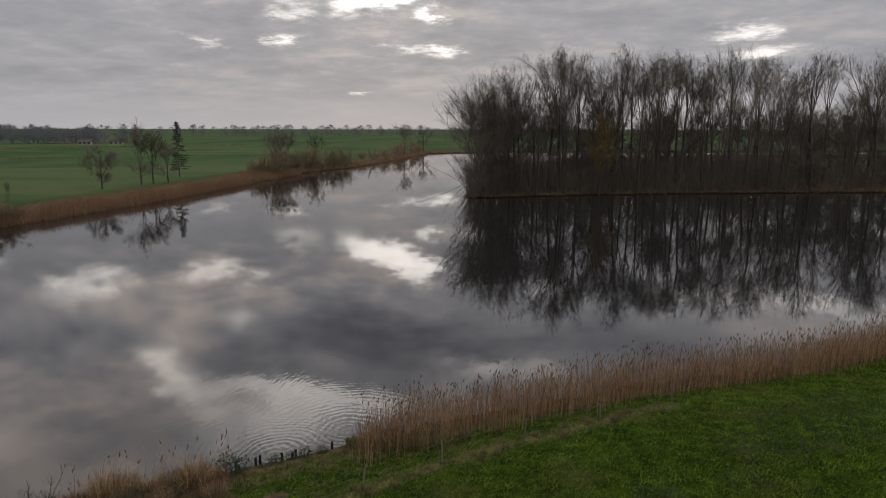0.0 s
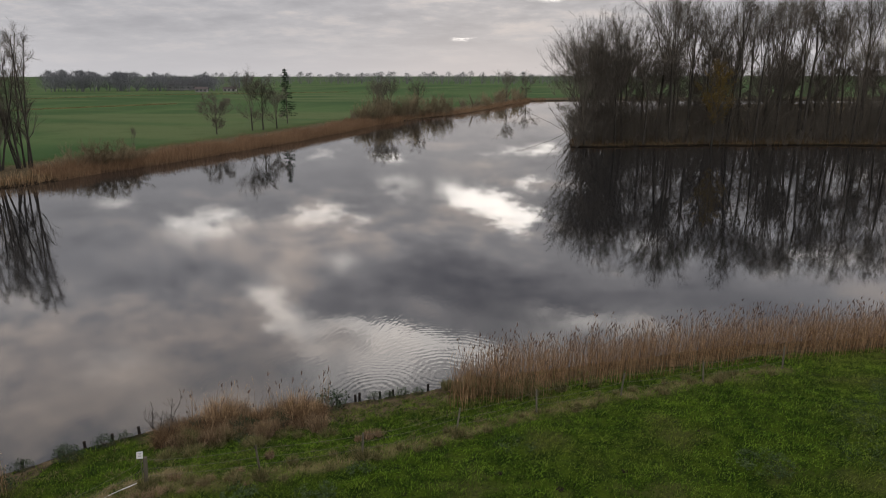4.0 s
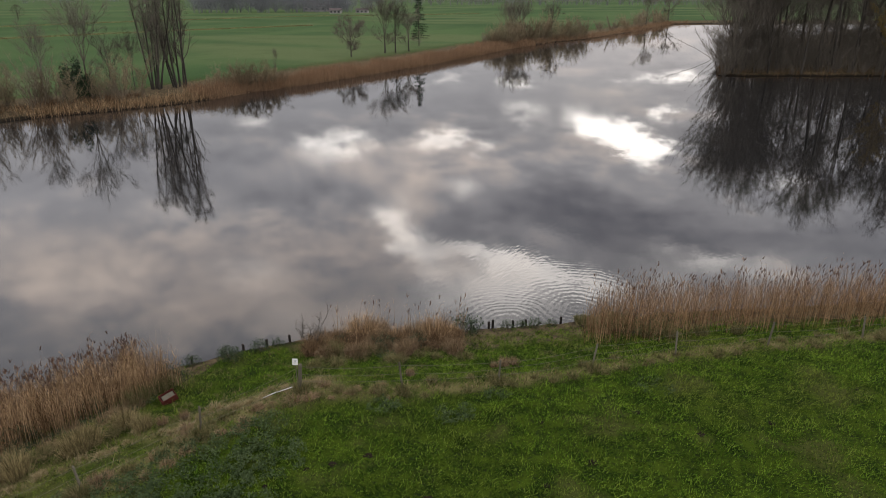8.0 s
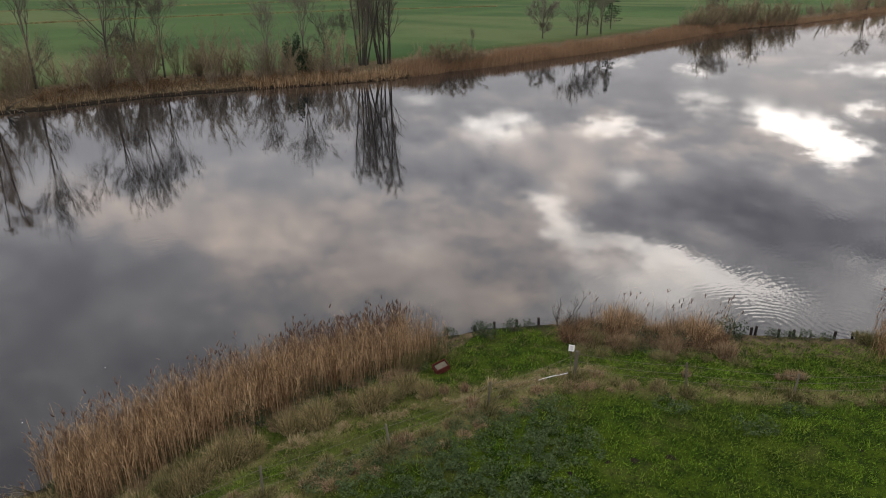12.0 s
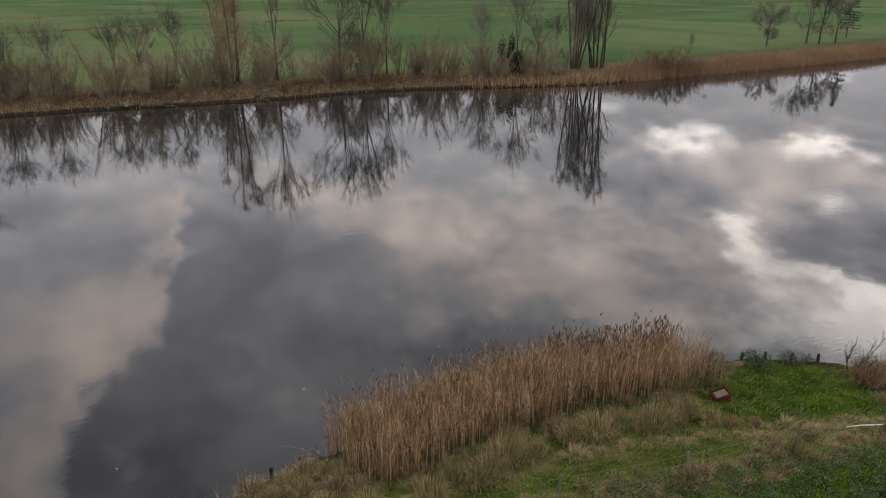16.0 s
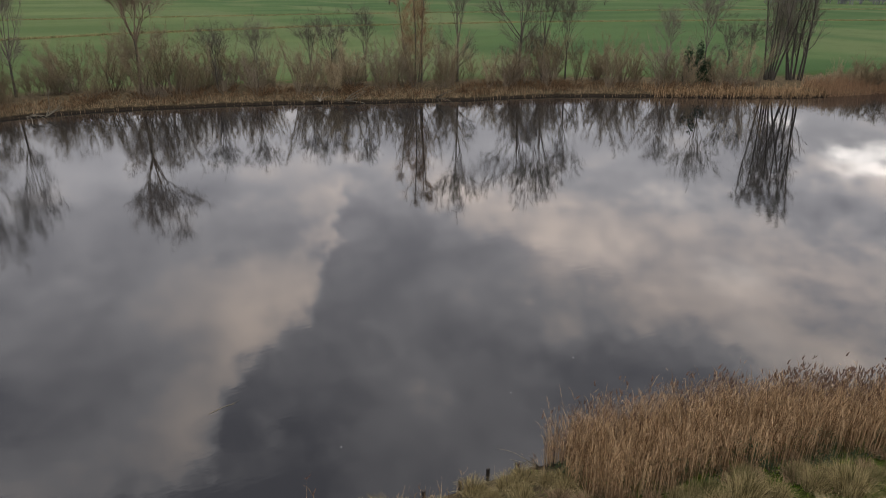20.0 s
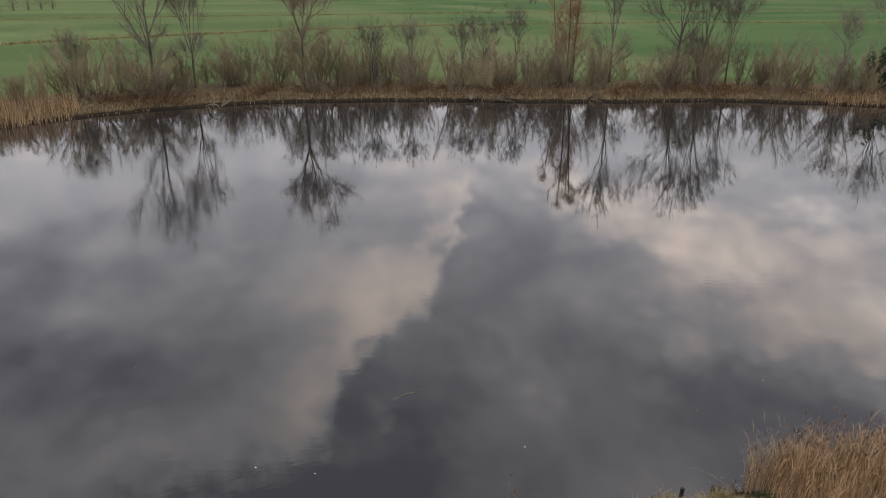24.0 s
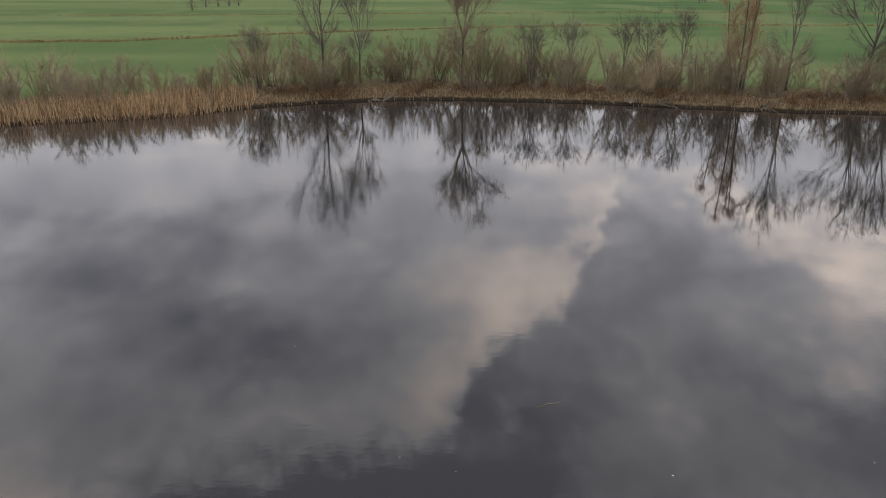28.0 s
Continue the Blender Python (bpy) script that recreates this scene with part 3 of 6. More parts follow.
class Soup:
    """Collects corners and faces of many small pieces for one mesh."""

    def __init__(self):
        self.v, self.t, self.q, self.n = [], [], [], 0

    def add(self, v, t=None, q=None):
        v = np.asarray(v, dtype=np.float32).reshape(-1, 3)
        self.v.append(v)
        if t is not None and len(t):
            self.t.append(np.asarray(t, dtype=np.int32).reshape(-1, 3) + self.n)
        if q is not None and len(q):
            self.q.append(np.asarray(q, dtype=np.int32).reshape(-1, 4) + self.n)
        self.n += len(v)

    def tube(self, pts, radii, sides=5):
        pts = np.asarray(pts, dtype=float)
        k = len(pts)
        d = np.gradient(pts, axis=0)
        d /= np.linalg.norm(d, axis=1)[:, None] + 1e-9
        ref = np.where(np.abs(d[:, 2:3]) > 0.9, [[1.0, 0, 0]], [[0, 0, 1.0]])
        a = np.cross(d, ref)
        a /= np.linalg.norm(a, axis=1)[:, None] + 1e-9
        b = np.cross(d, a)
        ang = np.arange(sides) * 2 * math.pi / sides
        ring = a[:, None] * np.cos(ang)[None, :, None] + b[:, None] * np.sin(ang)[None, :, None]
        v = pts[:, None] + ring * np.asarray(radii)[:, None, None]
        i, j = np.meshgrid(np.arange(k - 1), np.arange(sides), indexing="ij")
        jn = (j + 1) % sides
        q = np.stack([i * sides + j, i * sides + jn, (i + 1) * sides + jn, (i + 1) * sides + j], -1)
        cap = [(  (k - 1) * sides, (k - 1) * sides + s, (k - 1) * sides + s + 1) for s in range(1, sides - 1)]
        self.add(v, cap, q)

    def blades(self, root, tip, width, side=None, bend=None):
        """Many thin blades at once: a triangle each, or with bend a quad and a triangle through a bent middle."""
        root, tip = np.asarray(root, float), np.asarray(tip, float)
        n = len(root)
        if side is None:
            ang = RNG.uniform(0, 2 * math.pi, n)
            side = np.stack([np.cos(ang), np.sin(ang), np.zeros(n)], -1)
        w = side * np.broadcast_to(np.asarray(width, float).reshape(-1, 1), (n, 1)) * 0.5
        base = np.arange(n)[:, None]
        if bend is None:
            self.add(np.stack([root - w, root + w, tip], 1), base * 3 + np.array([[0, 1, 2]]))
        else:
            midp = (root + tip) / 2 + bend
            self.add(np.stack([root - w, root + w, midp + w * 0.8, midp - w * 0.8, tip], 1),
                     base * 5 + np.array([[3, 2, 4]]), base * 5 + np.array([[0, 1, 2, 3]]))

    def mesh(self, name):
        return raw_mesh(name, np.concatenate(self.v), np.concatenate(self.t) if self.t else [], np.concatenate(self.q) if self.q else None)


RNG = np.random.default_rng(7)


def unit(v):
    return v / (np.linalg.norm(v, axis=-1, keepdims=True) + 1e-9)


# ---- the lie of the land ----
NEAR_SHORE = [(-24, -400), (-24, -30), (-25.4, -10), (-25.4, 0), (-25.3, 4), (-24.9, 8), (-23.8, 13), (-21.6, 18), (-19.2, 21.2),
              (-17.3, 22.9), (-13.6, 25), (-10.2, 26.8), (-6.5, 29.0), (-4.5, 30.2), (-2.5, 31.7), (2, 34.0), (8, 37.2), (18, 40.8),
              (28, 46.0), (60, 60), (120, 92), (320, 190), (900, 420)]
FAR_SHORE = [(-30, -400), (-62, -160), (-80, -90), (-89, -52), (-93, -37), (-98.5, -29.5), (-102, -20), (-104, -8), (-102, 5), (-100, 14), (-95.5, 26),
             (-92, 38), (-90, 50), (-84, 62), (-79, 70), (-74, 80), (-72.5, 92), (-69, 106), (-66.5, 122), (-63, 145), (-61, 170),
             (-60, 195), (-54, 228), (-46, 249), (-38, 300), (-28, 388), (20, 420), (140, 430), (400, 470), (900, 560)]
ISLAND = [(-2.0, 143), (6, 145.5), (20, 150.5), (46, 156), (82, 161), (130, 166), (260, 200), (420, 260), (420, 400), (140, 380), (40, 330), (14, 250), (2, 180), (-2.5, 155)]

def ragged_edge(line, count, amount, seed):
    """The first stretch of an outline broken into small uneven steps."""
    r = np.random.default_rng(seed)
    out = []
    for (x0, y0), (x1, y1) in zip(line[:count], line[1:count + 1]):
        n = max(1, int(math.hypot(x1 - x0, y1 - y0) / 2.2))
        for k in range(n):
            out.append((x0 + (x1 - x0) * k / n + r.normal(0, 0.2), y0 + (y1 - y0) * k / n + (r.normal(0, amount) if k or out else 0)))
    return out + line[count:]


ISLAND = ragged_edge(ISLAND, 5, 0.45, 4)
LAKE = NEAR_SHORE + FAR_SHORE[::-1]
FENCE = [(-19.6, 3.2), (-17.9, 7.0), (-16.2, 10.3), (-15.0, 13.7), (-13.7, 17.3), (-10.2, 18.4), (-7.25, 20.2), (-4.35, 22.6), (-1.5, 25.1), (1.9, 27.2), (5.6, 29.6), (9.4, 31.6)]
TRACK = [(-13.4, 18.6), (-14.6, 16.8), (-16.2, 14.6), (-17.1, 13.0), (-18.0, 12.0), (-19.4, 8.6), (-21.2, 4.0), (-23.0, -2.0)]


def inside(px, py, poly):
    res = np.zeros(px.shape, bool)
    for (x0, y0), (x1, y1) in zip(poly, poly[1:] + poly[:1]):
        cross = (y0 > py) != (y1 > py)
        res ^= cross & (px < (x1 - x0) * (py - y0) / ((y1 - y0) or 1e-9) + x0)
    return res


def distance(px, py, line, closed=False):
    best = np.full(px.shape, 1e9)
    for (x0, y0), (x1, y1) in zip(line, line[1:] + (line[:1] if closed else [])):
        dx, dy = x1 - x0, y1 - y0
        s = np.clip(((px - x0) * dx + (py - y0) * dy) / (dx * dx + dy * dy + 1e-9), 0, 1)
        best = np.minimum(best, np.hypot(px - x0 - s * dx, py - y0 - s * dy))
    return best


def bumps(px, py, size, seed=0):
    """Cheap smooth unevenness, between -1 and 1."""
    r = np.random.default_rng(seed)
    out = 0
    for _ in range(6):
        a, ph, f = r.uniform(0, 6.28), r.uniform(0, 6.28), r.uniform(0.6, 1.6) / size
        out = out + np.sin((px * np.cos(a) + py * np.sin(a)) * f * 6.28 + ph)
    return out / 6


def lie(px, py):
    """Height of the ground, distance from the near shore, and whether it is the near bank, the far bank or the island."""
    px, py = np.asarray(px, float), np.asarray(py, float)
    dn, df, di = distance(px, py, NEAR_SHORE), distance(px, py, FAR_SHORE), distance(px, py, ISLAND, True)
    lake, isle = inside(px, py, LAKE), inside(px, py, ISLAND)
    near = ~lake & (dn < df)
    z_near = np.interp(dn, [0, 0.12, 1.5, 3.5, 6, 9, 12, 40, 120], [0.02, 0.26, 0.45, 0.95, 1.5, 2.05, 2.3, 2.7, 2.6])
    z_near += bumps(px, py, 3.0, 1) * 0.07 * np.clip(dn / 3, 0, 1) + bumps(px, py, 1.3, 2) * 0.06 * np.clip(dn / 2, 0, 1)
    z_far = np.interp(df, [0, 0.4, 3, 8, 20], [0.02, 0.3, 0.8, 1.1, 1.0]) + bumps(px, py, 9.0, 3) * 0.12 * np.clip(df / 5, 0, 1)
    z_isle = np.interp(di, [0, 0.5, 4, 12], [0.02, 0.35, 0.8, 1.2]) + bumps(px, py, 6.0, 4) * 0.15 * np.clip(di / 3, 0, 1)
    depth = -np.interp(np.minimum(np.minimum(dn, df), di), [0, 1, 8], [0.02, 0.5, 1.6])
    z = np.where(near, z_near, z_far)
    z = np.where(lake, np.where(isle, z_isle, depth), z)
    return z, dn, df, di, lake & ~isle, near, isle


def strip(px, py):
    """How far the ground is in the bleached strips along the fence and the track beside it."""
    a = np.exp(-(distance(px, py, FENCE) / np.where(px < -13, 0.75, 0.5)) ** 2)
    b = 0.8 * np.exp(-(distance(px, py, TRACK) / 0.6) ** 2)
    return np.clip((a + b) * (0.72 + 0.9 * bumps(px, py, 1.5, 43) + 0.5 * bumps(px, py, 0.5, 52)), 0, 1)


def ground_z(x, y):
    return float(lie(np.array([x]), np.array([y]))[0][0])


def steps(*runs):
    out = []
    for a, b, d in runs:
        out.append(np.arange(a, b, d))
    return np.unique(np.round(np.concatenate(out), 3))


def spread_out(a, b, first, grow):
    out, d = [a], first
    while abs(out[-1]) < abs(b):
        out.append(out[-1] + math.copysign(d, b))
        d *= grow
    return np.array(out)


def build_ground():
    xs = np.unique(np.concatenate([spread_out(-130, -3800, 4, 1.25), steps((-130, -30, 1.7), (-30, 34, 0.4), (34, 160, 2.4)), spread_out(160, 3800, 4, 1.25)]))
    ys = np.unique(np.concatenate([spread_out(-110, -3800, 4, 1.25), steps((-110, -6, 1.7), (-6, 46, 0.4), (46, 270, 2.2), (270, 520, 5)), spread_out(520, 3800, 8, 1.22)]))
    gx, gy = np.meshgrid(xs, ys)
    z, dn, df, di, wet, near, isle = lie(gx, gy)
    v = np.stack([gx, gy, z], -1)
    nx, ny = len(xs), len(ys)
    i, j = np.meshgrid(np.arange(ny - 1), np.arange(nx - 1), indexing="ij")
    a = i * nx + j
    me = raw_mesh("ground", v, [], np.stack([a, a + 1, a + nx + 1, a + nx], -1))
    litter = np.where(near, np.interp(dn, [0, 2.5, 4.5], [1.0, 0.55, 0.0]), np.interp(df, [0, 9, 15, 22], [1, 0.75, 0.42, 0.0]))
    litter = np.where(isle, 1.0, litter)
    litter = np.where(near & (gx > -19.5) & (gx < -10.8) & (gy > 14) & (dn < 3.0), litter * 0.45, litter)
    field = np.where(near | isle, 0.0, np.interp(df, [9, 20], [0, 1]))
    straw = np.where(near, strip(gx, gy), 0.0)
    for key, val in (("litter", litter), ("field", field), ("straw", straw)):
        me.attributes.new(key, "FLOAT", "POINT").data.foreach_set("value", val.astype(np.float32).ravel())
    ob = put_mesh("ground", me, GRASSLAND, smooth=True)
    tagged(ob, "grassy banks and flat green meadows round the lake", "ground", kind="structure")


build_ground()
water = put_mesh("water", raw_mesh("water", [(-260, -420, 0), (900, -420, 0), (900, 620, 0), (-260, 620, 0)], [], [(0, 1, 2, 3)]), WATER)
tagged(water, "still grey lake water mirroring a clouded sky", "water", kind="structure")


# ---- trees ----
def rot_about(d, ang, tilt):
    """Directions leaning by tilt from d, turned by ang round it."""
    d = unit(np.asarray(d, float))
    ref = np.array([1.0, 0, 0]) if abs(d[2]) > 0.9 else np.array([0, 0, 1.0])
    a = unit(np.cross(d, ref))
    b = np.cross(d, a)
    return d * math.cos(tilt) + (a * math.cos(ang) + b * math.sin(ang)) * math.sin(tilt)


def limb(rng, start, d, length, r, segs, wander, rise):
    """A wandering, rising branch line with tapering radii."""
    pts, rad, p, d = [np.array(start, float)], [r], np.array(start, float), unit(np.array(d, float))
    for s in range(segs):
        d = unit(d + rng.normal(0, wander, 3) + np.array([0, 0, rise]))
        p = p + d * length / segs
        pts.append(p)
        rad.append(r * (1 - 0.86 * (s + 1) / segs))
    return np.array(pts), np.array(rad)


def mist(rng, crown, tips, count, length, width, up=0.35):
    """The finest twigs: a haze of hair-thin slivers round the branch ends."""
    p = tips[rng.integers(0, len(tips), count)] + rng.normal(0, length * 0.28, (count, 3))
    d = unit(rng.normal(0, 0.6, (count, 3)) + np.array([0, 0, up]))
    crown.blades(p, p + d * length * rng.uniform(0.5, 1.2, (count, 1)), width, unit(np.cross(d, rng.normal(0, 1, d.shape))))


def make_tree(seed, height, radius, stems=1, bare=0.35, lean=0.6, reach=0.3, limbs=26, subs=8, twigs=9, rise=0.12, twig_len=1.0, fan=0.12, twig_w=0.03, haze_of=0, hair=0.03, foot=0.0):
    """Trunk and crown meshes of a leafless tree. lean: how far limbs stand off the stem; reach: their length against the height."""
    rng = np.random.default_rng(seed)
    trunk, crown, ends = Soup(), Soup(), []
    for k in range(stems):
        ang = 6.283 * k / stems + rng.uniform(-0.5, 0.5)
        out = fan * (0.25 + 0.95 * ((k * 5) % stems) / max(stems - 1, 1))
        d = np.array([math.cos(ang) * out, math.sin(ang) * out, 1.0]) if stems > 1 else np.array([rng.normal(0, 0.02), rng.normal(0, 0.02), 1.0])
        h = height * (rng.uniform(0.72, 1.0) if stems > 1 else 1.0)
        start = np.array([math.cos(ang), math.sin(ang), 0]) * (foot * rng.uniform(0.3, 1.0) + radius * 1.1 if stems > 1 else 0) + np.array([0, 0, -0.25])
        pts, rad = limb(rng, start, d, h + 0.25, radius * (0.75 if stems > 1 else 1), 9, 0.035, 0.05)
        rad[0] *= 1.35
        trunk.tube(pts, rad + 0.012, 7)
        seg = np.linspace(0, 1, len(pts))
        for b in range(limbs // stems):
            u = bare + (0.98 - bare) * (b + rng.uniform(0, 1)) / (limbs / stems)
            p = np.array([np.interp(u, seg, pts[:, c]) for c in range(3)])
            r = float(np.interp(u, seg, rad)) * 0.55
            ln = height * reach * (1.15 - 0.75 * ((u - bare) / (1 - bare)) ** 1.4) * rng.uniform(0.65, 1.15)
            bd = rot_about((0, 0, 1), rng.uniform(0, 6.283), lean * rng.uniform(0.7, 1.3))
            bp, br = limb(rng, p, bd, ln, max(r, 0.025), 4, 0.13, rise)
            crown.tube(bp, br + 0.008, 4)
            su = rng.uniform(0.15, 1.0, subs)
            sp = np.stack([np.interp(su, np.linspace(0, 1, len(bp)), bp[:, c]) for c in range(3)], -1)
            sd = unit(unit(bp[-1] - bp[0])[None] * 0.7 + rng.normal(0, 0.55, (subs, 3)) + np.array([0, 0, 0.35 + rise]))
            sl = ln * rng.uniform(0.22, 0.5, subs)[:, None]
            tip = sp + sd * sl
            ends.append(tip)
            ends.append(sp + sd * sl * 0.5)
            side = unit(np.cross(sd, rng.normal(0, 1, (subs, 3))))
            crown.blades(sp, tip, 0.055 * (0.6 + radius), side, rng.normal(0, 0.06, (subs, 3)) * sl)
            tu = rng.uniform(0.15, 1.0, (subs, twigs, 1))
            tp = (sp[:, None] + (tip - sp)[:, None] * tu).reshape(-1, 3)
            td = unit(np.repeat(sd, twigs, 0) * 0.7 + rng.normal(0, 0.55, (subs * twigs, 3)) + np.array([0, 0, 0.25]))
            tl = rng.uniform(0.35, 1.0, (len(tp), 1)) * twig_len
            crown.blades(tp, tp + td * tl, twig_w, unit(np.cross(td, rng.normal(0, 1, td.shape))))
    if haze_of:
        mist(rng, crown, np.concatenate(ends), haze_of, 0.9, hair)
    return trunk.mesh("trunk"), crown.mesh("crown")


def make_broom(seed, height, radius, fork=0.45, leaders=5, spread=0.42, levels=3, twig_w=0.03, twigs=8, splay=0.5, haze_of=0, hair=0.03):
    """A tree whose trunk breaks into rising leaders that fork again and again to a rounded, fan-like crown."""
    rng = np.random.default_rng(seed)
    trunk, crown = Soup(), Soup()
    top = height * (fork + 0.12)
    pts, rad = limb(rng, (0, 0, -0.25), (rng.normal(0, 0.03), rng.normal(0, 0.03), 1), top + 0.25, radius, 6, 0.03, 0.05)
    rad = radius * np.linspace(1.25, 0.55, len(pts))
    trunk.tube(pts, rad, 7)
    ends = []

    def fork_on(p, d, ln, r, lev):
        bp, br = limb(rng, p, d, ln, r, 4 if lev == 0 else 3, 0.07 + 0.03 * lev, 0.07)
        crown.tube(bp, np.maximum(br, r * 0.4) + 0.004, (5, 4, 3, 3)[lev])
        way = unit(bp[-1] - bp[-2])
        if lev >= levels - 1:
            ends.append((bp[0], bp[-1], ln))
            return
        n = 4 if lev == 0 else 3 + int(rng.random() < 0.6)
        for k in range(n):
            u = 1.0 if k == 0 else rng.uniform(0.35, 0.95)
            q = np.array([np.interp(u, np.linspace(0, 1, len(bp)), bp[:, c]) for c in range(3)])
            fork_on(q, rot_about(way, rng.uniform(0, 6.283), (0.15 if k == 0 else splay) * rng.uniform(0.7, 1.3)), ln * rng.uniform(0.5, 0.72), r * 0.5, lev + 1)

    for k in range(leaders):
        u = rng.uniform(0.72, 1.0) if k else 1.0
        p = np.array([np.interp(u, np.linspace(0, 1, len(pts)), pts[:, c]) for c in range(3)])
        d = rot_about((0, 0, 1), 6.283 * k / leaders + rng.uniform(-0.5, 0.5), spread * rng.uniform(0.5, 1.25) if k else 0.08)
        fork_on(p, d, (height - p[2]) * rng.uniform(0.44, 0.56), radius * 0.45, 0)
    for k in range(int(leaders * 1.6)):
        u = rng.uniform(0.35, 0.8)
        p = np.array([np.interp(u, np.linspace(0, 1, len(pts)), pts[:, c]) for c in range(3)])
        fork_on(p, rot_about((0, 0, 1), rng.uniform(0, 6.283), rng.uniform(0.8, 1.25)), height * rng.uniform(0.10, 0.18), radius * 0.2, 1)
    a, b, ln = np.array([e[0] for e in ends]), np.array([e[1] for e in ends]), np.array([e[2] for e in ends])[:, None]
    n = len(a)
    tips = []
    for k in range(5):
        u = rng.uniform(0.3, 1.0, (n, 1))
        p = a + (b - a) * u
        d = unit(unit(b - a) + rng.normal(0, 0.42, (n, 3)) + np.array([0, 0, 0.15]))
        tip = p + d * ln * rng.uniform(0.4, 0.8, (n, 1))
        crown.blades(p, tip, twig_w * 1.5, unit(np.cross(d, rng.normal(0, 1, d.shape))), rng.normal(0, 0.05, (n, 3)) * ln)
        tips += [tip, p + (tip - p) * 0.5]
        for j in range(twigs // 2):
            q = p + (tip - p) * rng.uniform(0.2, 1.0, (n, 1))
            e = unit(d + rng.normal(0, 0.5, (n, 3)))
            crown.blades(q, q + e * ln * rng.uniform(0.2, 0.45, (n, 1)), twig_w, unit(np.cross(e, rng.normal(0, 1, e.shape))))
    if haze_of:
        mist(rng, crown, np.concatenate(tips), haze_of, 0.05 * height + 0.2, hair)
    return trunk.mesh("trunk"), crown.mesh("crown")


def make_shrub(seed, height, width, stems=16, twigs=40, twig_w=0.022, upright=0.75, small=3, bare=0.2, thick=1.0):
    """Many thin stems out of one stool, with fine twigs that begin above the bare part."""
    rng = np.random.default_rng(seed)
    stem, spray = Soup(), Soup()
    for k in range(stems):
        a = rng.uniform(0, 6.283)
        o = np.array([math.cos(a), math.sin(a), 0]) * rng.uniform(0, 0.25) * width
        d = np.array([math.cos(a) * (1 - upright) * rng.uniform(0.3, 2), math.sin(a) * (1 - upright) * rng.uniform(0.3, 2), 1])
        pts, rad = limb(rng, o + np.array([0, 0, -0.2]), d, height * rng.uniform(0.55, 1.05), (0.018 + 0.0032 * height) * thick, 5, 0.13, 0.02)
        stem.tube(pts, rad + 0.004, 3)
        u = rng.uniform(bare, 1.0, twigs)
        p = np.stack([np.interp(u, np.linspace(0, 1, len(pts)), pts[:, c]) for c in range(3)], -1)
        td = unit(np.array([0, 0, 0.8])[None] + (pts[-1] - pts[0])[None] * 0.6 / height + rng.normal(0, 0.45, (twigs, 3)))
        tl = rng.uniform(0.15, 0.42, (twigs, 1)) * min(height, 4.5) * 0.6
        side = unit(np.cross(td, rng.normal(0, 1, td.shape)))
        spray.blades(p, p + td * tl, twig_w, side)
        tp = (p[:, None] + (td * tl)[:, None] * rng.uniform(0.2, 0.95, (twigs, small, 1))).reshape(-1, 3)
        t2 = unit(np.repeat(td, small, 0) + rng.normal(0, 0.5, (len(tp), 3)))
        spray.blades(tp, tp + t2 * rng.uniform(0.25, 0.8, (len(tp), 1)) * min(1.0, height / 4), twig_w * 0.8, unit(np.cross(t2, rng.normal(0, 1, t2.shape))))
    return stem.mesh("stool"), spray.mesh("spray")


def plant(name, meshes, mats, names, label, category, group=""):
    root = new(name)
    for me, mat, nm in zip(meshes, mats, names):
        put_mesh(nm, me, mat, root)
    return tagged(root, label, category, group)


def at(x, y, turn=0.0, size=1.0, sink=0.0, wide=1.0):
    return Matrix.LocRotScale((x, y, ground_z(x, y) - sink), Euler((0, 0, turn)), (size * wide, size * wide, size))


USED = set()


def stand(ob, m):
    """The thing itself the first time, then a copy, that also takes the pose's own scale."""
    if ob.name not in USED:
        USED.add(ob.name)
        ob.matrix_basis = m
        return ob
    c = copy_thing(ob, m)
    c.matrix_basis = m
    return c


def leaf_cloud(seed, crown, count, size, low=0.3):
    """Dead or last leaves hung on the twigs of a crown mesh."""
    rng = np.random.default_rng(seed)
    co = np.empty(len(crown.vertices) * 3, np.float32)
    crown.vertices.foreach_get("co", co)
    co = co.reshape(-1, 3)
    p = co[rng.integers(0, len(co), count)] + rng.normal(0, 0.1, (count, 3))
    s = Soup()
    d = unit(rng.normal(0, 1, (count, 3)))
    s.blades(p, p + d * size * rng.uniform(0.6, 1.4, (count, 1)), size * 0.8, unit(np.cross(d, rng.normal(0, 1, d.shape))))
    return s.mesh("foliage")


TC = ("trunk", "crown")
SC = ("stool", "spray")
# the wood on the headland: tall, narrow-crowned trees over a thicket
tall = [plant("tree", make_broom(11 + i, 29 + 1.2 * (i % 3), 0.32, (0.46, 0.52, 0.40, 0.55, 0.48, 0.44)[i], (5, 4, 6, 4, 5, 5)[i], (0.42, 0.34, 0.50, 0.32, 0.40, 0.46)[i], 3, 0.024, 8, 0.42, 2600, 0.016),
              (BARK, TWIG), TC, "tall leafless grey tree in the lakeside wood", "tree", "trees of the wood") for i in range(6)]
edge_tree = plant("tree", make_broom(31, 22, 0.26, 0.10, 8, 0.60, 3, 0.026, 6, 0.55, 1800, 0.02), (BARK, TWIG), TC,
                  "wide leafless tree leaning out over the water from the wood's edge", "tree", "trees of the wood")


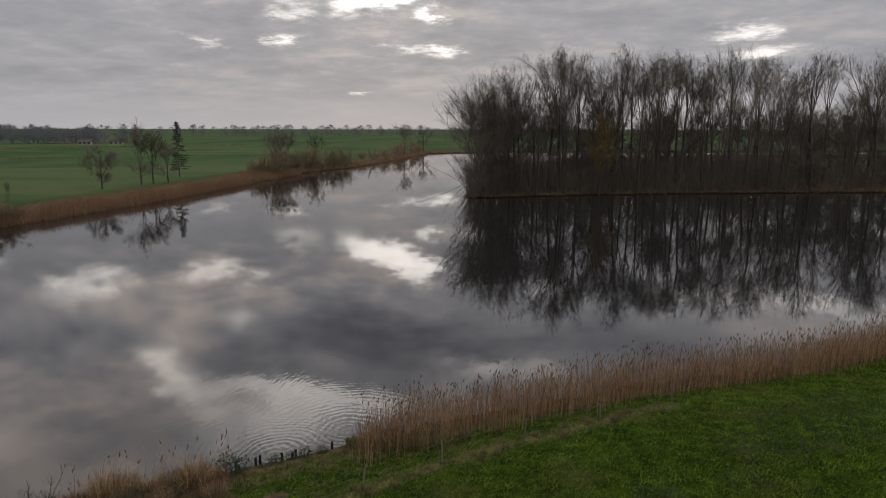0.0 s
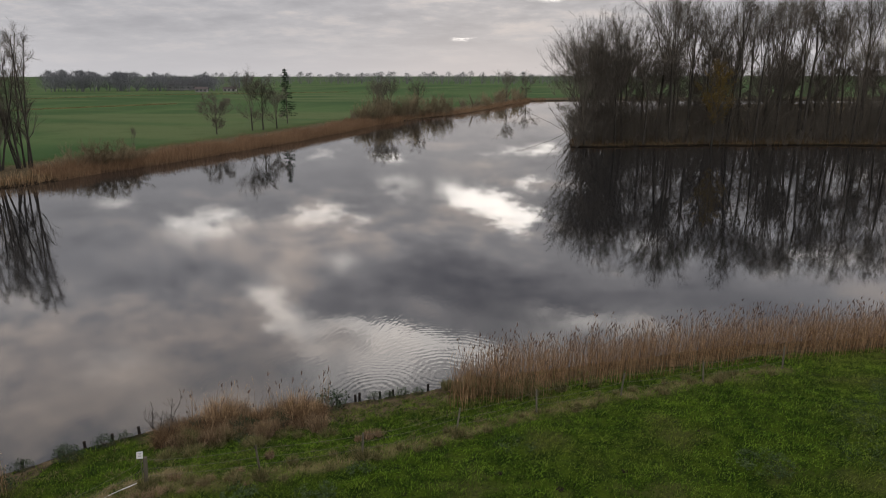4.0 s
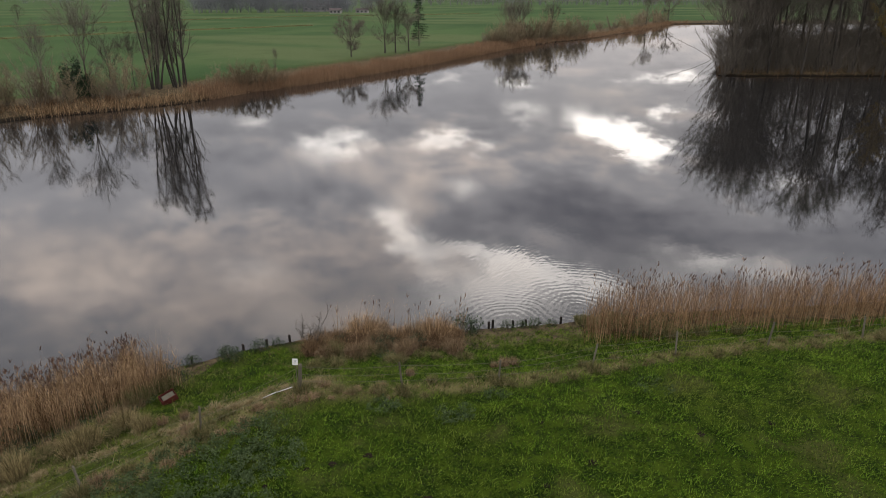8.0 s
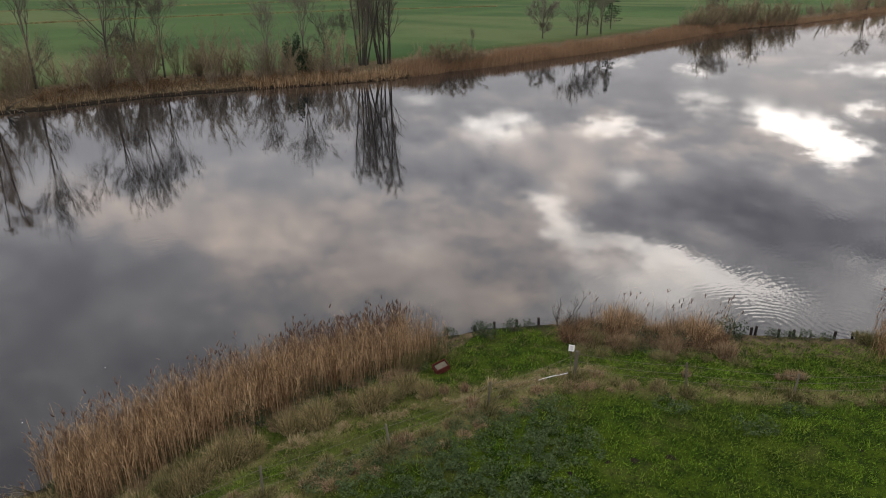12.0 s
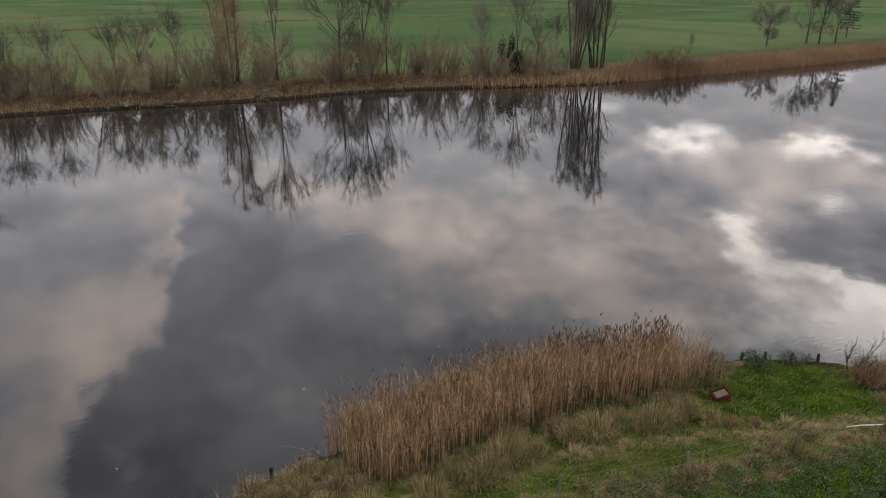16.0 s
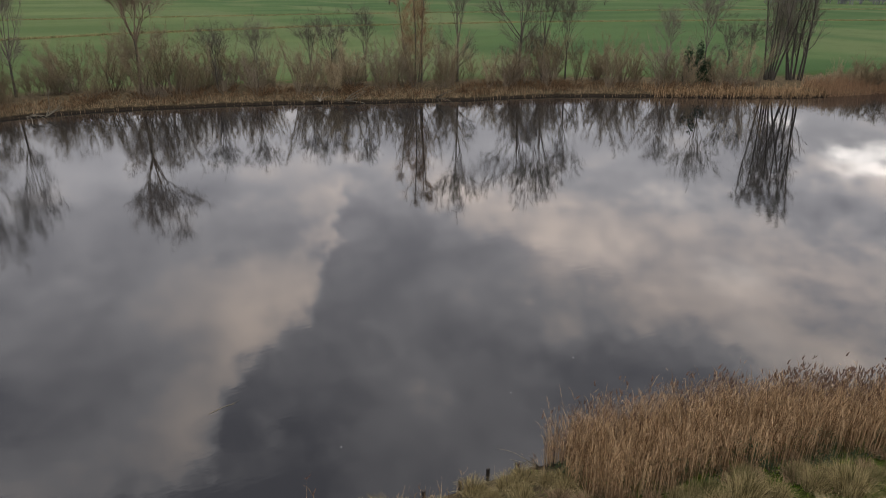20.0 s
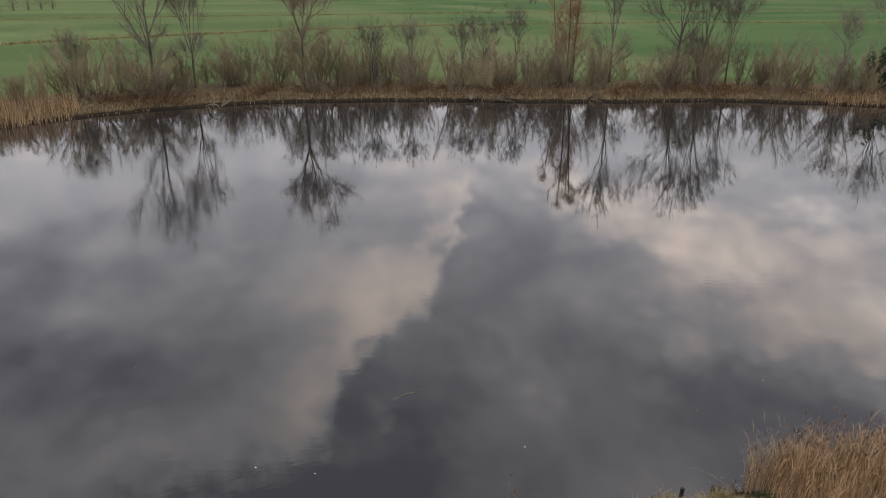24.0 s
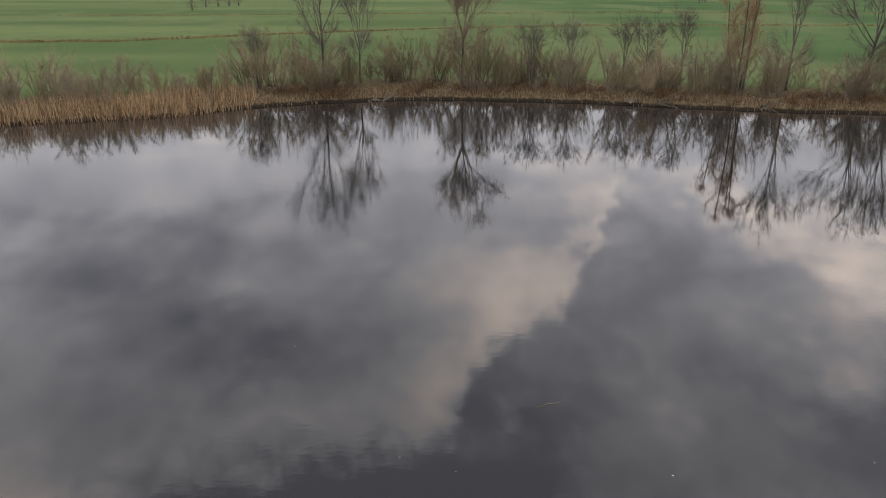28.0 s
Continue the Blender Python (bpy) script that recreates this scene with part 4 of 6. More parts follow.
def gather(name, pairs, mat, label, category):
    """Many placed meshes joined into one uncountable growth."""
    s = Soup()
    for me, m in pairs:
        co = np.empty(len(me.vertices) * 3, np.float32)
        me.vertices.foreach_get("co", co)
        m = np.array(m)
        lt = np.empty(len(me.polygons), np.int32)
        me.polygons.foreach_get("loop_total", lt)
        ls = np.empty(len(me.polygons), np.int32)
        me.polygons.foreach_get("loop_start", ls)
        li = np.empty(len(me.loops), np.int32)
        me.loops.foreach_get("vertex_index", li)
        t3, t4 = ls[lt == 3], ls[lt == 4]
        s.add(co.reshape(-1, 3) @ m[:3, :3].T + m[:3, 3], li[t3[:, None] + np.arange(3)], li[t4[:, None] + np.arange(4)])
    return tagged(put_mesh(name, s.mesh(name), mat), label, category, kind="stuff")


thicket = [(make_shrub(41 + i, 8.5 + 2.5 * i, 4.5, 18, 22, 0.045, 0.74, 2)) for i in range(3)]
rng = np.random.default_rng(5)
placed = []
for row, depth in enumerate((2.5, 7, 13, 21)):
    x = 1.5 + row * 1.0
    while x < 128:
        y = float(np.interp(x, [-2, 6, 20, 46, 82, 130], [143, 145.5, 150.5, 156, 161, 166])) + depth
        placed.append((x + rng.uniform(-1.2, 1.2), y + rng.uniform(-1.8, 1.8), row))
        x += rng.uniform(4.2, 7.6) + row * 0.8 + (2.5 if x > 75 else 0)
for i, (x, y, row) in enumerate(placed):
    size = (0.62 + 0.36 * rng.random()) if row in (0, 2) else (0.84 + 0.2 * rng.random())
    if x < 12:
        size *= 0.80
    m = at(x, y, rng.uniform(0, 6.28), size, 0.1, rng.uniform(0.85, 1.15))
    src = tall[int(rng.integers(0, 6))]
    stand(src, m)
for x, y, s, w in ((0.6, 145.4, 0.72, 1.0), (0.2, 149, 0.85, 1.0), (2.6, 147.2, 1.0, 1.0), (0.6, 154, 1.05, 1.0), (3.0, 160, 1.15, 1.0), (6.8, 148.6, 1.0, 0.9), (1.2, 151.5, 1.15, 1.0), (4.4, 146.0, 0.5, 1.3)):
    stand(edge_tree, at(x, y, rng.uniform(0, 6.28), s, 0.1, w))
under = []
for row, depth in enumerate((0.9, 2.6, 6.0, 11.0, 18.0, 27.0, 36.0)):
    x = -1.0
    while x < 128:
        y = float(np.interp(x, [-2, 6, 20, 46, 82, 130], [143, 145.5, 150.5, 156, 161, 166])) + depth + rng.uniform(-1, 1)
        pair = thicket[int(rng.integers(0, 3))]
        m = at(x, y, rng.uniform(0, 6.28), rng.uniform(0.55, 1.1) * (0.45 if row == 0 else 1.0), 0.1, rng.uniform(0.9, 1.4) * (1.5 if row > 4 else 1.0))
        under += [(me, m) for me in pair]
        x += rng.uniform(1.8, 3.4) + min(row, 3) * 0.5 + (2.0 if x > 75 else 0)
deep = [make_broom(201 + i, 16 + 2 * i, 0.2, 0.25, 4, 0.5, 3, 0.07, 2, 0.5, 900, 0.05) for i in range(2)]
for k in range(76):
    x = rng.uniform(5, 132)
    y = float(np.interp(x, [-2, 6, 20, 46, 82, 130], [143, 145.5, 150.5, 156, 161, 166])) + rng.uniform(5, 16) + (rng.uniform(0, 50) if k % 3 else 0)
    m = at(x, y, rng.uniform(0, 6.28), rng.uniform(0.8, 1.25), 0.1, rng.uniform(0.9, 1.3))
    under += [(me, m) for me in deep[k % 2]]
gather("undergrowth", under, TWIG, "dense leafless thicket below the tall wood", "undergrowth")
yellow = make_tree(55, 15, 0.2, 1, 0.25, 0.7, 0.3, 26, 8, 7)
autumn = plant("tree", (*yellow, leaf_cloud(3, yellow[1], 5200, 0.20)), (BARK, TWIG_OLIVE, LEAF_YELLOW), ("trunk", "crown", "foliage"),
               "small tree still holding its yellow-green autumn leaves", "tree")
autumn.matrix_basis = at(27, 152.6, 0.5, 1.05)

# the far bank
alder = [plant("tree", make_broom(61 + i, 13.5, 0.2, 0.34, 7, 0.85, 3, 0.024, 8, 0.6, 2400, 0.02), (BARK, TWIG), TC, "leafless alder with a fine dark crown on the far bank", "tree", "trees on the far bank") for i in range(2)]
slim = [plant("tree", make_broom(66 + i, 15, 0.16, 0.24, 6, 0.34, 3, 0.024, 8, 0.5, 1500, 0.02), (BARK, TWIG), TC, "slender leafless tree on the far bank", "tree", "trees on the far bank") for i in range(2)]
broad = [plant("tree", make_broom(71 + i, 18, 0.22, 0.24, 7, 0.48, 3, 0.024, 8, 0.5, 3400, 0.02), (BARK, TWIG), TC, "broad leafless tree behind the far bank's scrub", "tree", "trees on the far bank") for i in range(2)]
feather = plant("tree", make_broom(75, 17, 0.2, 0.30, 9, 0.62, 3, 0.026, 8, 0.55, 6500, 0.022), (BARK, TWIG_PALE), TC, "round feathery tree with pale fine twigs on the far bank", "tree", "trees on the far bank")
poplar = [plant("tree", make_tree(81 + i, 20.5, 0.19, 6, 0.16, 0.50, 0.20, 96, 8, 7, 0.14, 0.9, 0.18, 0.024, 6000, 0.020, 0.8), (BARK, TWIG), TC,
                "many-stemmed poplar with upswept bare branches", "tree", "twin poplars") for i in range(2)]
rusty_mesh = make_tree(91, 16.5, 0.15, 4, 0.12, 0.6, 0.22, 48, 9, 8, 0.12, 0.9, 0.20, 0.022, 3600, 0.020, 0.7)
rusty = plant("tree", (*rusty_mesh, leaf_cloud(4, rusty_mesh[1], 5200, 0.10)), (BARK, TWIG_RUST, TWIG_RUST), ("trunk", "crown", "foliage"),
              "tree still hung with rust-brown dead leaves", "tree")
lone = plant("tree", make_broom(77, 9.5, 0.16, 0.22, 7, 0.75, 3, 0.03, 8, 0.6, 5000), (BARK, TWIG), TC, "small round-headed leafless tree in the meadow", "tree")
sallow = [plant("shrub", make_shrub(101 + i, (7.0, 8.5, 5.0, 10.5)[i], 3.8, 13, 44, 0.022, (0.72, 0.80, 0.66, 0.82)[i], 6, 0.26, 1.15), (TWIG_WARM, TWIG_OLIVE), SC,
                "brown leafless willow scrub on the far bank", "shrub", "scrub on the far bank") for i in range(4)]
spots = [(broad[0], -112, -21.5, 1.10, 0.9), (broad[1], -113, -16.5, 0.92, 0.75), (feather, -109.5, -2.0, 1.0, 1.0), (slim[0], -110, 21, 0.62, 1.0),
         (alder[1], -110, 24, 0.74, 0.9), (slim[1], -109, 29, 0.72, 0.8), (rusty, -104, 35, 1.0, 1.15)]
spots_north = [(slim[0], -102.5, 41, 1.2, 0.8), (alder[0], -98.9, 49.6, 1.18, 0.95),
         (slim[1], -98.2, 53, 1.15, 0.8), (slim[0], -97.7, 57, 0.92, 0.9), (slim[1], -90.5, 70.2, 0.72, 0.9), (slim[0], -89.6, 77, 0.95, 1.0), (alder[1], -86.6, 78.3, 0.68, 0.75),
         (poplar[0], -83.8, 84.6, 1.0, 1.0), (poplar[1], -81.9, 87.9, 0.97, 1.05), (slim[0], -85.8, 82.2, 0.6, 0.7), (slim[1], -78.9, 109.8, 0.32, 0.5), (lone, -84, 148, 1.0, 1.0),
         (slim[0], -81, 160, 0.95, 1.2), (slim[1], -79.5, 163, 0.85, 1.3), (slim[0], -78, 168, 0.7, 1.5), (alder[1], -58, 244, 0.85, 1.0), (slim[1], -36, 335, 1.05, 1.2), (alder[0], -31, 392, 1.05, 1.2),
         (slim[0], -108.5, 13, 0.62, 1.0), (slim[1], -107.4, -30, 0.55, 1.1), (slim[0], -107.8, 7.5, 0.6, 1.2), (broad[0], -64.5, 214, 0.70, 1.0), (broad[1], -62, 219, 0.72, 1.0), (broad[0], -66, 222, 0.66, 0.9)]
for src, x, y, s, w in spots + spots_north:
    stand(src, at(x, y, rng.uniform(0, 6.28), s, 0.1, w))
for y0, y1, gap, back0, back1, lo, hi in ((-70, -34, 1.5, 7, 15, 0.4, 0.75), (-34, 60, 1.15, 3.5, 14, 0.35, 1.05), (60, 78, 1.0, 4, 9, 0.35, 0.8), (88, 100, 2.2, 2, 7, 0.3, 0.45), (196, 250, 0.9, 1, 7, 0.45, 0.95), (300, 390, 5, 2, 9, 0.6, 1.0)):
    y = y0
    while y < y1:
        sx = float(np.interp(y, [p[1] for p in FAR_SHORE], [p[0] for p in FAR_SHORE]))
        x = sx - rng.uniform(back0, back1)
        stand(sallow[int(rng.integers(0, 4))], at(x, y, rng.uniform(0, 6.28), rng.uniform(lo, hi), 0.1, rng.uniform(0.9, 1.35)))
        y += gap * rng.uniform(0.5, 1.5)

for y, size, wide in ((91.5, 0.55, 1.7), (94.0, 0.7, 1.9), (96.6, 0.8, 1.8), (99.0, 0.62, 1.9), (101.5, 0.45, 1.7)):
    sx = float(np.interp(y, [p[1] for p in FAR_SHORE], [p[0] for p in FAR_SHORE]))
    stand(sallow[2], at(sx - rng.uniform(1.8, 3.4), y, rng.uniform(0, 6.28), size, 0.1, wide))


scrub = []
for k in range(66):
    y = (rng.uniform(-75, 20) if k % 3 else rng.uniform(20, 79)) if k < 48 else rng.uniform(195, 390)
    sx = float(np.interp(y, [p[1] for p in FAR_SHORE], [p[0] for p in FAR_SHORE]))
    m = at(sx - rng.uniform(2.5, 13), y, rng.uniform(0, 6.28), rng.uniform(0.3, 0.8), 0.1, rng.uniform(1.0, 1.6))
    scrub += [(o.data, m) for o in sallow[int(rng.integers(0, 4))].children]
gather("scrub", scrub, TWIG_WARM, "low tangled brown scrub between the far bank's shrubs", "scrub")


tangle_mesh = [make_shrub(121 + i, 1.25, 3.2, 16, 18, 0.022, 0.30, 3) for i in range(2)]
tangle = []
for k in range(120):
    y = rng.uniform(-30, 78)
    sx = float(np.interp(y, [p[1] for p in FAR_SHORE], [p[0] for p in FAR_SHORE]))
    m = at(sx - rng.uniform(1.6, 7.0), y, rng.uniform(0, 6.28), rng.uniform(0.6, 1.3), 0.1, rng.uniform(1.0, 1.7))
    tangle += [(me, m) for me in tangle_mesh[k % 2]]
gather("bramble_tangle", tangle, BROWN, "low brown tangle of brambles and dead stems along the far bank", "undergrowth")


def make_conifer(seed, height):
    rng = np.random.default_rng(seed)
    trunk, crown = Soup(), Soup()
    trunk.tube([(0, 0, -0.2), (0, 0, height * 0.5), (0, 0, height)], [0.16, 0.1, 0.02], 6)
    for z in np.arange(height * 0.16, height, 0.62):
        for k in range(5):
            a, ln = rng.uniform(0, 6.28), (height - z) * 0.22 * rng.uniform(0.6, 1.2) + 0.25
            d = np.array([math.cos(a), math.sin(a), -0.1])
            p = np.array([0, 0, z])
            crown.tube([p, p + d * ln * 0.5, p + d * ln + np.array([0, 0, 0.12])], [0.03, 0.02, 0.008], 3)
            n = 26
            q = p + d * (rng.uniform(0.15, 1, (n, 1)) * ln)
            td = unit(d[None] * 0.5 + rng.normal(0, 0.5, (n, 3)) - np.array([0, 0, 0.2]))
            crown.blades(q, q + td * 0.55, 0.12, unit(np.cross(td, rng.normal(0, 1, td.shape))))
    return trunk.mesh("trunk"), crown.mesh("crown")


spruce = plant("conifer", make_conifer(5, 15.5), (BARK, NEEDLE), TC, "dark thin-topped spruce in the meadow's edge", "conifer")
spruce.matrix_basis = at(-83, 186)


def leafy_mound(seed, radius, height, count, size):
    """A rounded bush of small leaves round a few stems."""
    rng = np.random.default_rng(seed)
    leaves, stems = Soup(), Soup()
    d = unit(rng.normal(0, 1, (count, 3)) * np.array([1, 1, 0.8]) + np.array([0, 0, 0.4]))
    p = d * np.array([radius, radius, height]) * (rng.uniform(0.35, 1, (count, 1)) ** 0.4) * (1 + 0.25 * np.sin(d[:, :1] * 7 + d[:, 1:2] * 5))
    p[:, 2] = np.abs(p[:, 2])
    t = unit(rng.normal(0, 1, (count, 3)))
    leaves.blades(p, p + t * size * rng.uniform(0.6, 1.4, (count, 1)), size * 0.75, unit(np.cross(t, rng.normal(0, 1, t.shape))))
    for k in range(7):
        e = p[rng.integers(0, count)]
        stems.tube([(0, 0, -0.1), e * 0.5 + np.array([0, 0, 0.1]), e * 0.9], [0.03, 0.02, 0.008], 4)
    return stems.mesh("stool"), leaves.mesh("foliage")


holly = plant("evergreen_bush", leafy_mound(8, 1.9, 4.2, 2600, 0.28), (BARK, NEEDLE), ("stool", "foliage"), "dark evergreen bush among bare trees on the far bank", "bush")
holly.matrix_basis = at(-87.6, 73.2, 0.0, 1.15)


# ---- reeds, rough grass and weeds ----
def scatter(rng, x0, x1, y0, y1, count, keep):
    """Random ground points in a box, kept where keep(x, y, near distance, far distance, wet, near) holds."""
    px, py = rng.uniform(x0, x1, count), rng.uniform(y0, y1, count)
    z, dn, df, di, wet, near, isle = lie(px, py)
    ok = keep(px, py, dn, df, di, wet, near)
    return px[ok], py[ok], np.maximum(z[ok], -0.5)


def reed_mesh(rng, px, py, pz, tall, leaves=3, plume=0.5, width=0.012, lean=0.10, crest=9.0):
    """Stems with hanging leaves; the plumes come back as a mesh of their own."""
    n = len(px)
    root = np.stack([px, py, pz - 0.05], -1)
    h = tall * rng.uniform(0.5, 1.06, (n, 1)) * (1 + 0.16 * bumps(px, py, 2.2, 9)[:, None] + 0.10 * bumps(px, py, 0.7, 10)[:, None] + 0.16 * bumps(px, py, 9.0, 13)[:, None])
    h *= np.where(rng.random((n, 1)) < 0.07, 1.18, 1.0)
    a = rng.uniform(0, 6.283, n)
    off = np.stack([np.cos(a), np.sin(a), np.zeros(n)], -1) * rng.gamma(2.0, lean * 0.5, (n, 1)) * np.where(rng.random((n, 1)) < 0.03, 4.0, 1.0) * h
    off += np.stack([0.05 + 0.22 * bumps(px, py, 1.6, 11), -0.02 + 0.22 * bumps(px, py, 1.6, 12), np.zeros(n)], -1) * h
    tip = root + off + np.array([0, 0, 1.0]) * h
    stems, heads = Soup(), Soup()
    stems.blades(root, tip, width, None, -off * 0.25 if leaves > 1 else None)
    for k in range(leaves):
        u = rng.uniform(0.2, 0.95, (n, 1))
        p = root + (tip - root) * u - off * 0.25 * (1 - (2 * u - 1) ** 2)
        b = rng.uniform(0, 6.283, n)
        d = np.stack([np.cos(b), np.sin(b), rng.uniform(0.6, 2.4, n)], -1) * 0.75
        ln = rng.uniform(0.18, 0.45, (n, 1)) * (tall / 2.4)
        stems.blades(p, p + d * ln - np.array([0, 0, 0.08]), width * 1.1, None, np.array([0, 0, 0.09]) * ln / 0.3)
    share = np.where(px < -18, np.where(py > 12.5, plume, plume * 0.25), plume * 0.6)
    pick = (rng.random(n) < share) & (distance(px, py, NEAR_SHORE if px.max() > -18.5 or py.max() < 20 else FAR_SHORE) < crest)
    t, m = tip[pick], int(pick.sum())
    for k in range(3):
        d = unit(np.stack([rng.normal(0, 0.35, m) + 0.15, rng.normal(0, 0.35, m), np.ones(m)], -1))
        heads.blades(t - d * 0.05, t + d * rng.uniform(0.11, 0.22, (m, 1)), 0.036, None, rng.normal(0, 0.02, (m, 3)))
    return stems.mesh("stems"), heads.mesh("plumes")


def reed_bed(name, label, meshes, mats):
    root = new(name)
    for me, mat, nm in zip(meshes, mats, ("stems", "plumes")):
        tagged(put_mesh(nm, me, mat, root), kind="stuff")
    return tagged(root, label, "reeds", kind="stuff")


rr = np.random.default_rng(17)
pts = scatter(rr, -27, -18, 3.2, 18.6, 38000, lambda x, y, dn, df, di, wet, near: ((wet & (dn < 0.35)) | (near & (dn < 3.3 - 0.9 * np.clip((x + 21) / 3, 0, 1)) & (rr.random(len(x)) < 1.05 - dn / 4.2)))
              & (y + x * 0.15 < 14.4) & (y > 4.4 + 0.7 * bumps(x, y, 1.5, 21)))
reed_bed("reed_bed", "dense bed of tall dry straw-brown reeds with dark plumes", reed_mesh(rr, *pts, 2.15, 2, 0.34, 0.012, 0.07, 1.0), (REED, PLUME))
pts = scatter(rr, -7, 40, 25, 54, 84000, lambda x, y, dn, df, di, wet, near: ((wet & (dn < 0.9)) | (near & (dn < 4.3))) & (x > -5.4 + 0.5 * bumps(x, y, 1.5, 22)) & (rr.random(len(x)) < np.where(near, 1.1 - dn / 6, 0.5)))
reed_bed("reed_bed", "long belt of dry red-brown reeds along the grassy bank", reed_mesh(rr, *pts, 2.25, 2, 0.34, 0.012, 0.07, 1.4), (REED_RED, PLUME))
# far-bank reed beds: one piece between each pair of shore marks
for y0, y1, out, back, tall_by, count, mat, label in (
        (-140, -29, 1.0, 7.0, 2.6, 20000, REED, "pale brown reed bed at the far shore"),
        (-29, 62, 0.1, 4.2, 0.8, 24000, BANK_GRASS, "low fringe of dead reed and grass along the far shore"),
        (62, 84, 0.3, 3.0, 1.5, 8000, REED, "pale reed fringe below the poplars"),
        (84, 215, 0.8, 6.5, 1.9, 70000, REED_FAR, "broad red-brown reed bed along the far shore"),
        (215, 395, 0.6, 4.0, 2.0, 22000, REED_FAR, "distant dark reed fringe")):
    shy = 0.55 if mat is BANK_GRASS else 0.0

    def keep_far(x, y, dn, df, di, wet, near):
        return ((wet & (df < out)) | (~wet & ~near & (df > shy) & (df < back * (0.75 + 0.35 * bumps(x, y, 14.0, 23))))) & (di > 20)
    pts = scatter(rr, -112, -20, y0, y1, count * 9, keep_far)
    pts = tuple(p[:count] for p in pts)
    reed_bed("reed_bed", label, reed_mesh(rr, *pts, tall_by, 0, 0.05, 0.05, 0.22), (mat, PLUME))


pts = scatter(rr, -4, 132, 140, 172, 60000, lambda x, y, dn, df, di, wet, near: ~wet & ~near & (di < 1.6 + bumps(x, y, 6.0, 51)) & (y < 170))
reed_bed("reed_bed", "thin brown fringe of reed and dead grass at the wood's foot", reed_mesh(rr, *(p[:7000] for p in pts), 1.0, 1, 0.0, 0.05, 0.12), (BROWN, PLUME))


def tussock(seed, radius, height, blades, width=0.012):
    """A dome of arching blades, the outer ones hanging over."""
    rng = np.random.default_rng(seed)
    s = Soup()
    blades = int(blades * 1.5)
    a, r = rng.uniform(0, 6.283, blades), radius * 0.45 * np.sqrt(rng.random(blades))
    root = np.stack([np.cos(a) * r, np.sin(a) * r, np.full(blades, -0.04)], -1)
    b = a + rng.normal(0, 0.7, blades)
    u = rng.uniform(0.05, 1.1, blades)
    out = radius * u * rng.uniform(0.7, 1.1, blades)
    tip = root + np.stack([np.cos(b) * out + 0.12 * radius, np.sin(b) * out - 0.08 * radius, height * (1 - 0.62 * u * u) * rng.uniform(0.6, 1.0, blades)], -1)
    s.blades(root, tip, width * 0.85, None, np.stack([-np.cos(b) * out * 0.10, -np.sin(b) * out * 0.10, height * (0.06 + 0.30 * u * rng.uniform(0.5, 1.0, blades))], -1))
    return s.mesh("grass_tussock")


def tuft(name, me, mat, label, category, group, spots_at):
    first = None
    for x, y, s in spots_at:
        if math.hypot(x + 17.95, y - 15.35) < 0.85:
            continue  # left out here to keep the crate clear in the camera's view
        m = at(x, y, rr.uniform(0, 6.28), s)
        if first is None:
            first = put_mesh(name, me, mat)
            first.matrix_basis = m
            tagged(first, label, category, group)
        else:
            stand_copy = copy_thing(first, m)
            stand_copy.matrix_basis = m


def along(rng, line, count, d0, d1, s0, s1):
    """Spots beside a line, at a random offset to its right."""
    out = []
    seg = np.array(line, float)
    ln = np.r_[0, np.cumsum(np.hypot(*np.diff(seg, axis=0).T))]
    for k in range(count):
        u = ln[-1] * (k + rng.random()) / count
        i = min(int(np.searchsorted(ln, u, side="right")) - 1, len(seg) - 2)
        d = unit(seg[i + 1] - seg[i])
        p = seg[i] + d * (u - ln[i]) + np.array([d[1], -d[0]]) * rng.uniform(d0, d1)
        out.append((float(p[0]), float(p[1]), rng.uniform(s0, s1)))
    return out


LEFT_EDGE = [(-24.6, 3.6), (-23.6, 9), (-22.0, 14), (-20.2, 17.6)]
straw_a, straw_b = tussock(1, 0.75, 0.95, 420), tussock(2, 0.55, 0.75, 300)
tuft("grass_tussock", straw_a, SKIRT, "bleached arching grass tussock at the foot of the reeds", "grass tussock", "tussocks by the reeds", along(rr, LEFT_EDGE, 13, 2.6, 3.9, 0.75, 1.3) + along(rr, LEFT_EDGE, 9, 1.8, 4.2, 0.4, 0.8))
tuft("grass_tussock", straw_b, OLIVE_STRAW, "small straw-coloured grass tussock beside the mown track", "grass tussock", "tussocks by the reeds", along(rr, LEFT_EDGE, 18, 2.2, 4.2, 0.5, 1.0)
     + [(-19.6, 15.5, 1.4), (-19.5, 16.6, 1.2), (-4.6, 28.6, 1.5), (-3.6, 28.0, 1.3), (-2.2, 28.2, 1.2), (-15.2, 21.6, 1.0), (-14.6, 21.2, 1.1), (-13.4, 21.6, 0.9), (-12.0, 22.2, 0.9)])
tuft("grass_tussock", tussock(8, 0.6, 0.6, 260, 0.015), SKIRT, "matted golden grass tussock on the bank beyond the reeds", "grass tussock", "tussocks by the reeds", along(rr, [(-26.6, -3.0), (-25.6, 1.0), (-24.4, 4.6)], 26, 0.1, 2.4, 0.6, 1.2))
tuft("grass_tussock", tussock(14, 0.6, 0.6, 240, 0.014), BANK_GRASS, "brown flattened reed litter under the reeds", "grass tussock", "tussocks by the reeds", along(rr, LEFT_EDGE, 26, 1.3, 2.9, 0.5, 1.0))
rough = tussock(3, 0.42, 0.42, 150, 0.014)
tuft("grass_tussock", rough, OLIVE_STRAW, "uncut yellowish grass tuft under the fence wires", "grass tussock", "tufts along the fence", along(rr, FENCE, 80, -0.7, 0.7, 0.4, 0.95))
